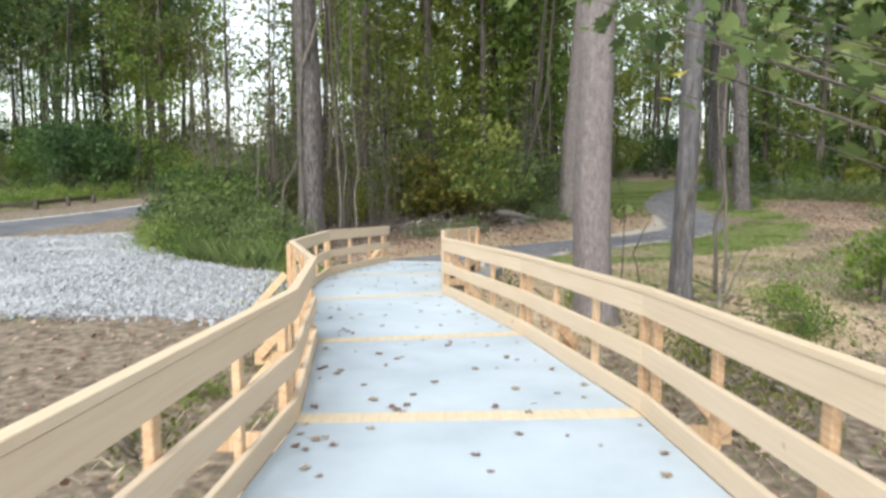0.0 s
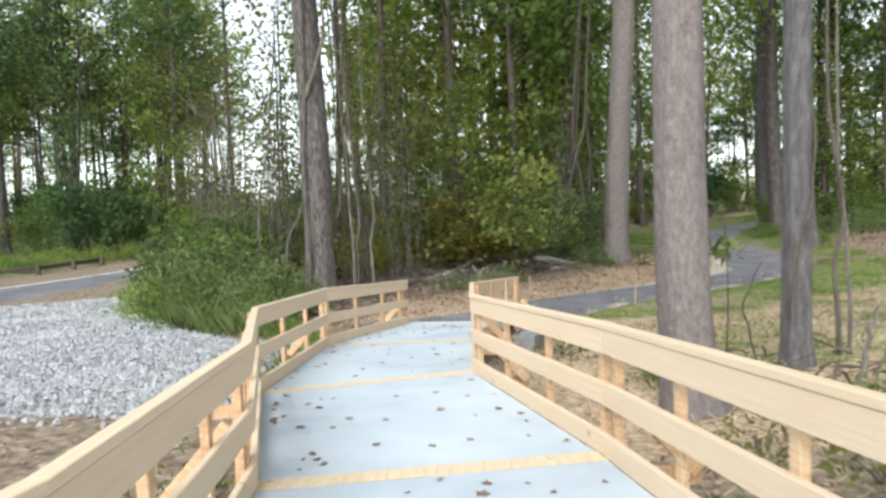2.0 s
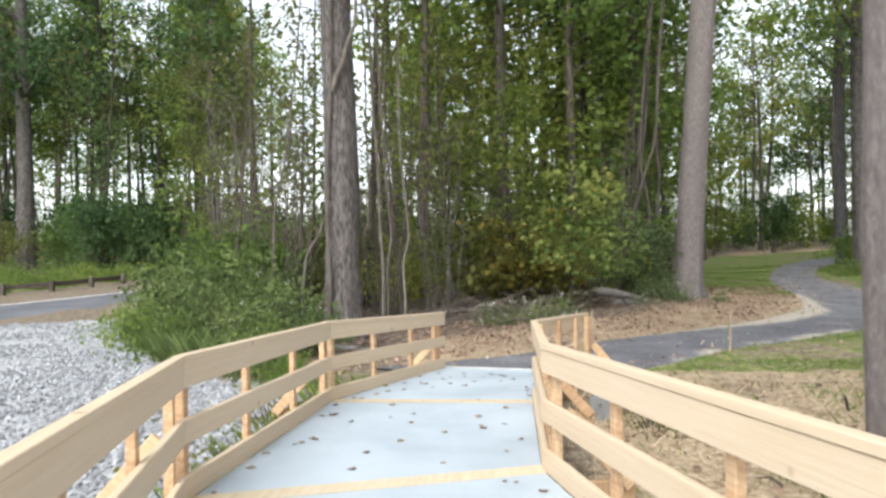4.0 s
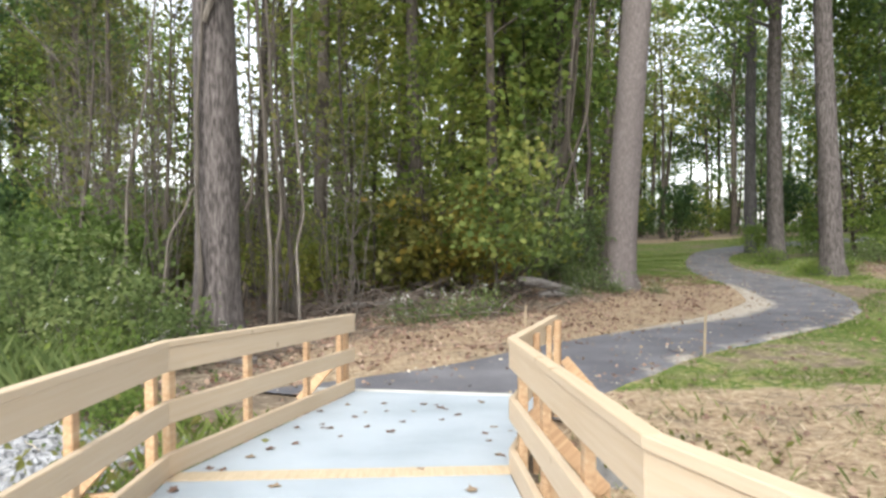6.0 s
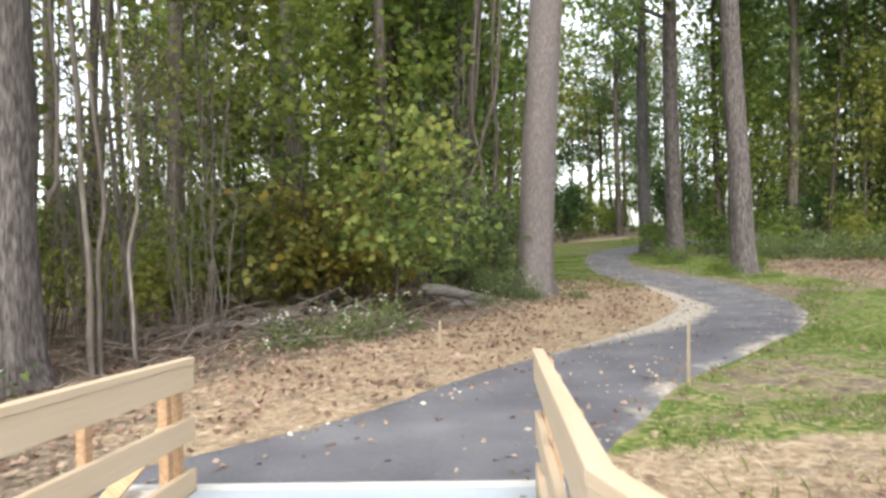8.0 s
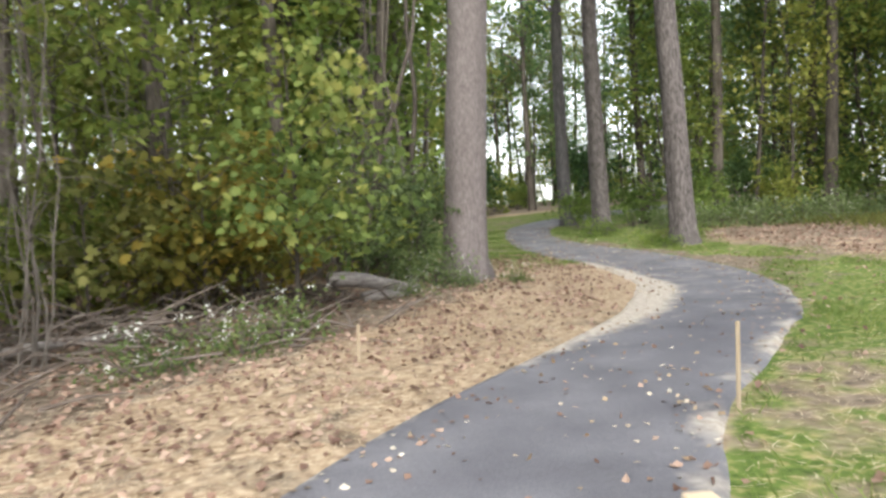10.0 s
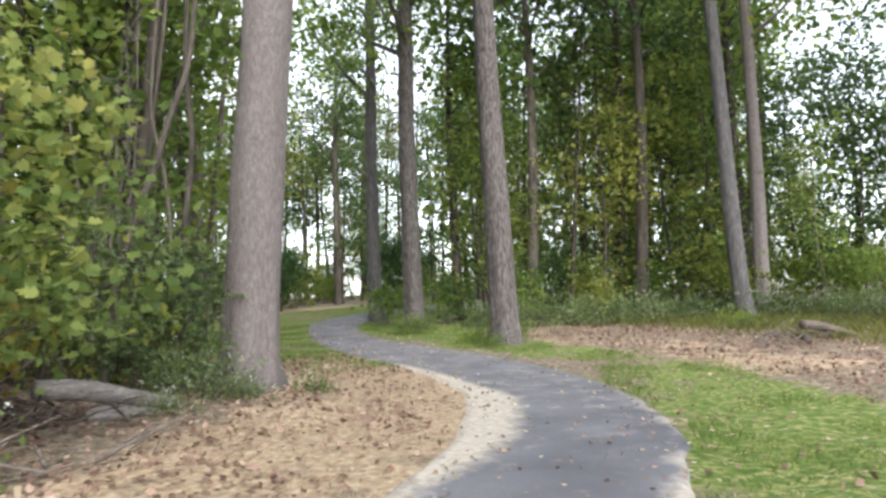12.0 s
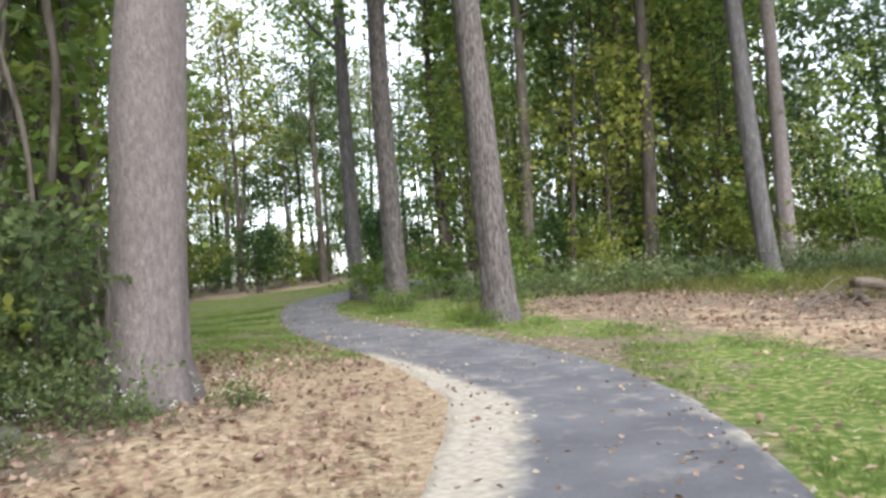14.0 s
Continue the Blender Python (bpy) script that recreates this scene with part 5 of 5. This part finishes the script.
def stones(name, spots, size):
    n = len(spots)
    base = np.array([(1, 0, 0), (0, 1, 0), (-1, 0, 0), (0, -1, 0), (0, 0, 0.8), (0, 0, -0.8)], float)
    tri = np.array([(0, 1, 4), (1, 2, 4), (2, 3, 4), (3, 0, 4), (1, 0, 5), (2, 1, 5), (3, 2, 5), (0, 3, 5)])
    a = G1.uniform(0, 6.28, n)
    v = np.repeat(base[None], n, 0) * G1.uniform(0.55, 1.3, (n, 6, 1)) + G1.normal(size=(n, 6, 3)) * 0.22
    c, s = np.cos(a)[:, None], np.sin(a)[:, None]
    v = np.stack([v[..., 0] * c - v[..., 1] * s, v[..., 0] * s + v[..., 1] * c, v[..., 2]], -1)
    v = v * (size * G1.uniform(0.5, 1.4, n))[:, None, None] + spots[:, None, :]
    return mesh_from(name, v.reshape(-1, 3), (tri[None] + 6 * np.arange(n)[:, None, None]).reshape(-1, 3))


def gaps(x, y):
    return path_gap(x, y)


def off_deck(x, y):
    left = np.interp(y, [p[1] for p in DL], [p[0] for p in DL])
    right = np.interp(y, [p[1] for p in DR], [p[0] for p in DR])
    return ~((x > left - 0.1) & (x < right + 0.1) & (y < 16.2))


s = pick_spots(55000, -16, -2.4, 9.5, 24.5, lambda x, y: gravel_zone(x, y) * smooth(34, 12, np.hypot(x, y)) * 1.0)
s[:, 2] += 0.012
stuff("gravel", stones("gravel", s, 0.035), GRAVEL, "loose crushed grey stone beside the boardwalk", "gravel")
s = pick_spots(900, -3.6, -1.4, 10.0, 15.0, lambda x, y: 0.4 * off_deck(x, y))
stuff("gravel_spill", stones("gravel_spill", s, 0.035), GRAVEL, "scattered crushed stone at the foot of the railing", "gravel")


def straw_chance(x, y):
    g, right = gaps(x, y)
    return np.clip(straw_zone(x, y, g, right) * 1.6 - 1.1 * turf_zone(x, y, g, right), 0, 1) * (g > 0.02) * off_deck(x, y)


s = pick_spots(195000, -3, 13, 8, 34, straw_chance)
s[:, 2] += G1.uniform(0.003, 0.03, len(s))
stuff("straw", strands("straw", s, 0.085, 0.0034, G1, 1.0, 0.2), STRAW, "scattered pale straw along the path", "straw")


def grass_chance(x, y):
    g, right = gaps(x, y)
    t = turf_zone(x, y, g, right) * 1.5
    patch = np.array([noise.noise((a * 0.8, b * 0.8, 2)) for a, b in zip(x, y)])
    return np.clip(t * smooth(-0.05, 0.35, patch + 0.1), 0, 1) * (g > 0.03) * off_deck(x, y)


s = pick_spots(230000, 1.0, 14.5, 13, 45, grass_chance)
stuff("grass", strands("grass", s, 0.075, 0.0045, G1, 0.6), GRASS, "short green grass along the path", "grass")
s = pick_spots(16000, -3.4, 8, 2, 16, lambda x, y: 0.35 * off_deck(x, y) * (gaps(x, y)[0] > 0.1) * (x > -3.4))
stuff("dry_grass", strands("dry_grass", s, 0.12, 0.004, G1, 0.9), STRAW, "thin dry grass beside the boardwalk", "grass")
s = pick_spots(9000, -6, 8, 2, 16, lambda x, y: 0.4 * off_deck(x, y) * (gaps(x, y)[0] > 0.1) * (gravel_zone(x, y) < 0.3))
stuff("green_tufts", strands("green_tufts", s, 0.12, 0.007, G1, 0.7), GRASS, "sparse green grass beside the boardwalk", "grass")


def litter_chance(x, y):
    g, right = gaps(x, y)
    patch = np.array([noise.noise((a * 0.9, b * 0.9, 7)) + 0.5 * noise.noise((a * 2.6, b * 2.6, 4)) for a, b in zip(x, y)])
    bank = ~right * np.maximum(smooth(1.0, 2.6, g) * 0.8, smooth(-0.3, 0.3, patch)) * smooth(0.05, 0.6, g) * (y < 33)
    return np.clip(bank + 0.25 * (g > 0) * (1 - 0.75 * right * (g < 3)), 0, 1) * (g > 0.02) * off_deck(x, y) * (gravel_zone(x, y) < 0.4)


s = pick_spots(62000, -4.5, 20, 15.5, 33, litter_chance)
s[:, 2] += 0.03
stuff("leaf_litter", blades("leaf_litter", s, 0.07, G1, 0.85, 0.75), LITTER, "dry brown leaves lying on the bank", "leaves")
s = pick_spots(12000, -9, 9, 1, 15.5, lambda x, y: 0.5 * off_deck(x, y) * (gravel_zone(x, y) < 0.5))
s[:, 2] += 0.03
stuff("leaf_litter", blades("leaf_litter", s, 0.07, G1, 0.85, 0.7), LITTER, "dry brown leaves beside the boardwalk", "leaves")


s = pick_spots(6000, -7.0, -3.2, 14.6, 20.5, lambda x, y: smooth(0.75, 0.3, gravel_zone(x, y)) * smooth(0.02, 0.2, gravel_zone(x, y + 0.0) + gravel_zone(x - 0.5, y - 0.5)) * 0.9)
stuff("green_tufts", strands("green_tufts", s, 0.5, 0.009, G1, 0.5), LEAF_WEED, "tall soft grass fringing the gravel", "grass")
s = pick_spots(6500, -4.2, -1.2, 10.5, 15.0, lambda x, y: 0.55 * off_deck(x, y) * smooth(-4.2, -2.6, x) * (gravel_zone(x, y) < 0.35))
stuff("green_tufts", strands("green_tufts", s, 0.22, 0.007, G1, 0.6), GRASS, "soft green grass growing under the railing", "grass")
s = pick_spots(26000, 11, 26, 22, 40, lambda x, y: smooth(5.6, 8.2, gaps(x, y)[0]) * gaps(x, y)[1] * 0.8)
stuff("rough_grass", strands("rough_grass", s, 0.30, 0.008, G1, 0.6), LEAF_OLIVE, "rough dull grass at the wood's edge", "grass")
s = pick_spots(9000, 10, 20, 22, 36, lambda x, y: smooth(2.4, 3.2, gaps(x, y)[0]) * smooth(9.0, 7.0, gaps(x, y)[0]) * gaps(x, y)[1] * 0.8)
s[:, 2] += 0.03
stuff("leaf_litter", blades("leaf_litter", s, 0.08, G1, 0.85, 0.75), LITTER, "dry brown leaves strewn over the straw by the wood", "leaves")
s = pick_spots(9000, 1.0, 14.5, 16, 34, lambda x, y: (gaps(x, y)[0] > 0.05) * gaps(x, y)[1] * 0.6)
s[:, 2] += 0.03
stuff("straw_wisps", strands("straw_wisps", s, 0.12, 0.0045, G1, 1.0, 0.15), STRAW, "loose straw lying over the grass", "straw")


def path_leaf_chance(x, y):
    g, right = gaps(x, y)
    return 1.0 * (g < -0.03) * (0.25 + 0.75 * smooth(0.9, 0.1, -g))


s = pick_spots(9000, -2, 15, 15.8, 44, path_leaf_chance)
s[:, 2] += 0.042
stuff("path_leaves", blades("path_leaves", s, 0.05, G1, 0.9, 0.75), PALELEAF, "pale fallen leaves on the asphalt", "leaves")
s = pick_spots(11000, -2, 15, 15.8, 44, path_leaf_chance)
s[:, 2] += 0.042
stuff("path_leaves", blades("path_leaves", s, 0.05, G1, 0.85, 0.75), LITTER, "brown fallen leaves on the asphalt", "leaves")


def dry_leaf_mesh(k):
    """A curled dry leaf with a stalk."""
    rng = random.Random(k)
    bm = bmesh.new()
    outline = []
    for i in range(11):
        a = 2 * math.pi * i / 11
        r = 0.042 * (1 + 0.35 * math.cos(a * 5 + k)) * rng.uniform(0.75, 1.1)
        outline.append(bm.verts.new((math.cos(a) * r * 1.2, math.sin(a) * r, 0.014 * (0.6 + rng.random()) * abs(math.cos(a * 1.5 + k)) + 0.004)))
    mid = bm.verts.new((0, 0, 0.006))
    for i in range(11):
        bm.faces.new((mid, outline[i], outline[(i + 1) % 11]))
    st = [bm.verts.new(p) for p in ((-0.03, 0.002, 0.006), (-0.03, -0.002, 0.006), (-0.085, 0.0, 0.014))]
    bm.faces.new(st)
    me = bpy.data.meshes.new("dry_leaf")
    bm.to_mesh(me)
    bm.free()
    me.materials.append(LITTER if k % 3 else PALELEAF)
    return me


LEAVES = [dry_leaf_mesh(k) for k in range(6)]
R4 = random.Random(8)
for k in range(170):
    y = R4.uniform(3.4, 15.4)
    left = float(np.interp(y, [p[1] for p in DL], [p[0] for p in DL])) + 0.07
    right = float(np.interp(y, [p[1] for p in DR], [p[0] for p in DR])) - 0.07
    u = R4.random() ** 2
    x = R4.choice((left + u * (right - left), left + u * (right - left), right - u * (right - left)))
    ob = new("dry_leaf", LEAVES[k % 6])
    ob.matrix_basis = Matrix.LocRotScale((x, y, deck_z(y) + 0.001), Euler((0.0385 * -1, 0, R4.uniform(0, 6.28))), (R4.uniform(0.35, 0.8),) * 3)
    tagged(ob, "curled dry brown leaf lying on the deck", "leaf", "dry leaves on the deck")

s = pick_spots(900, -2, 15, 15.8, 44, path_leaf_chance)
s[:, 2] += 0.043
stuff("path_leaves", blades("path_leaves", s, 0.06, G1, 0.9, 0.75), LITTER, "dark brown fallen leaves on the asphalt", "leaves")
s = pick_spots(3500, 3, 15, 16.5, 40, lambda x, y: smooth(0.35, 0.05, gaps(x, y)[0]) * (gaps(x, y)[0] > 0.0) * gaps(x, y)[1])
s[:, 2] += 0.05
stuff("leaf_litter", blades("leaf_litter", s, 0.06, G1, 0.85, 0.75), LITTER, "dry brown leaves gathered along the path edge", "leaves")
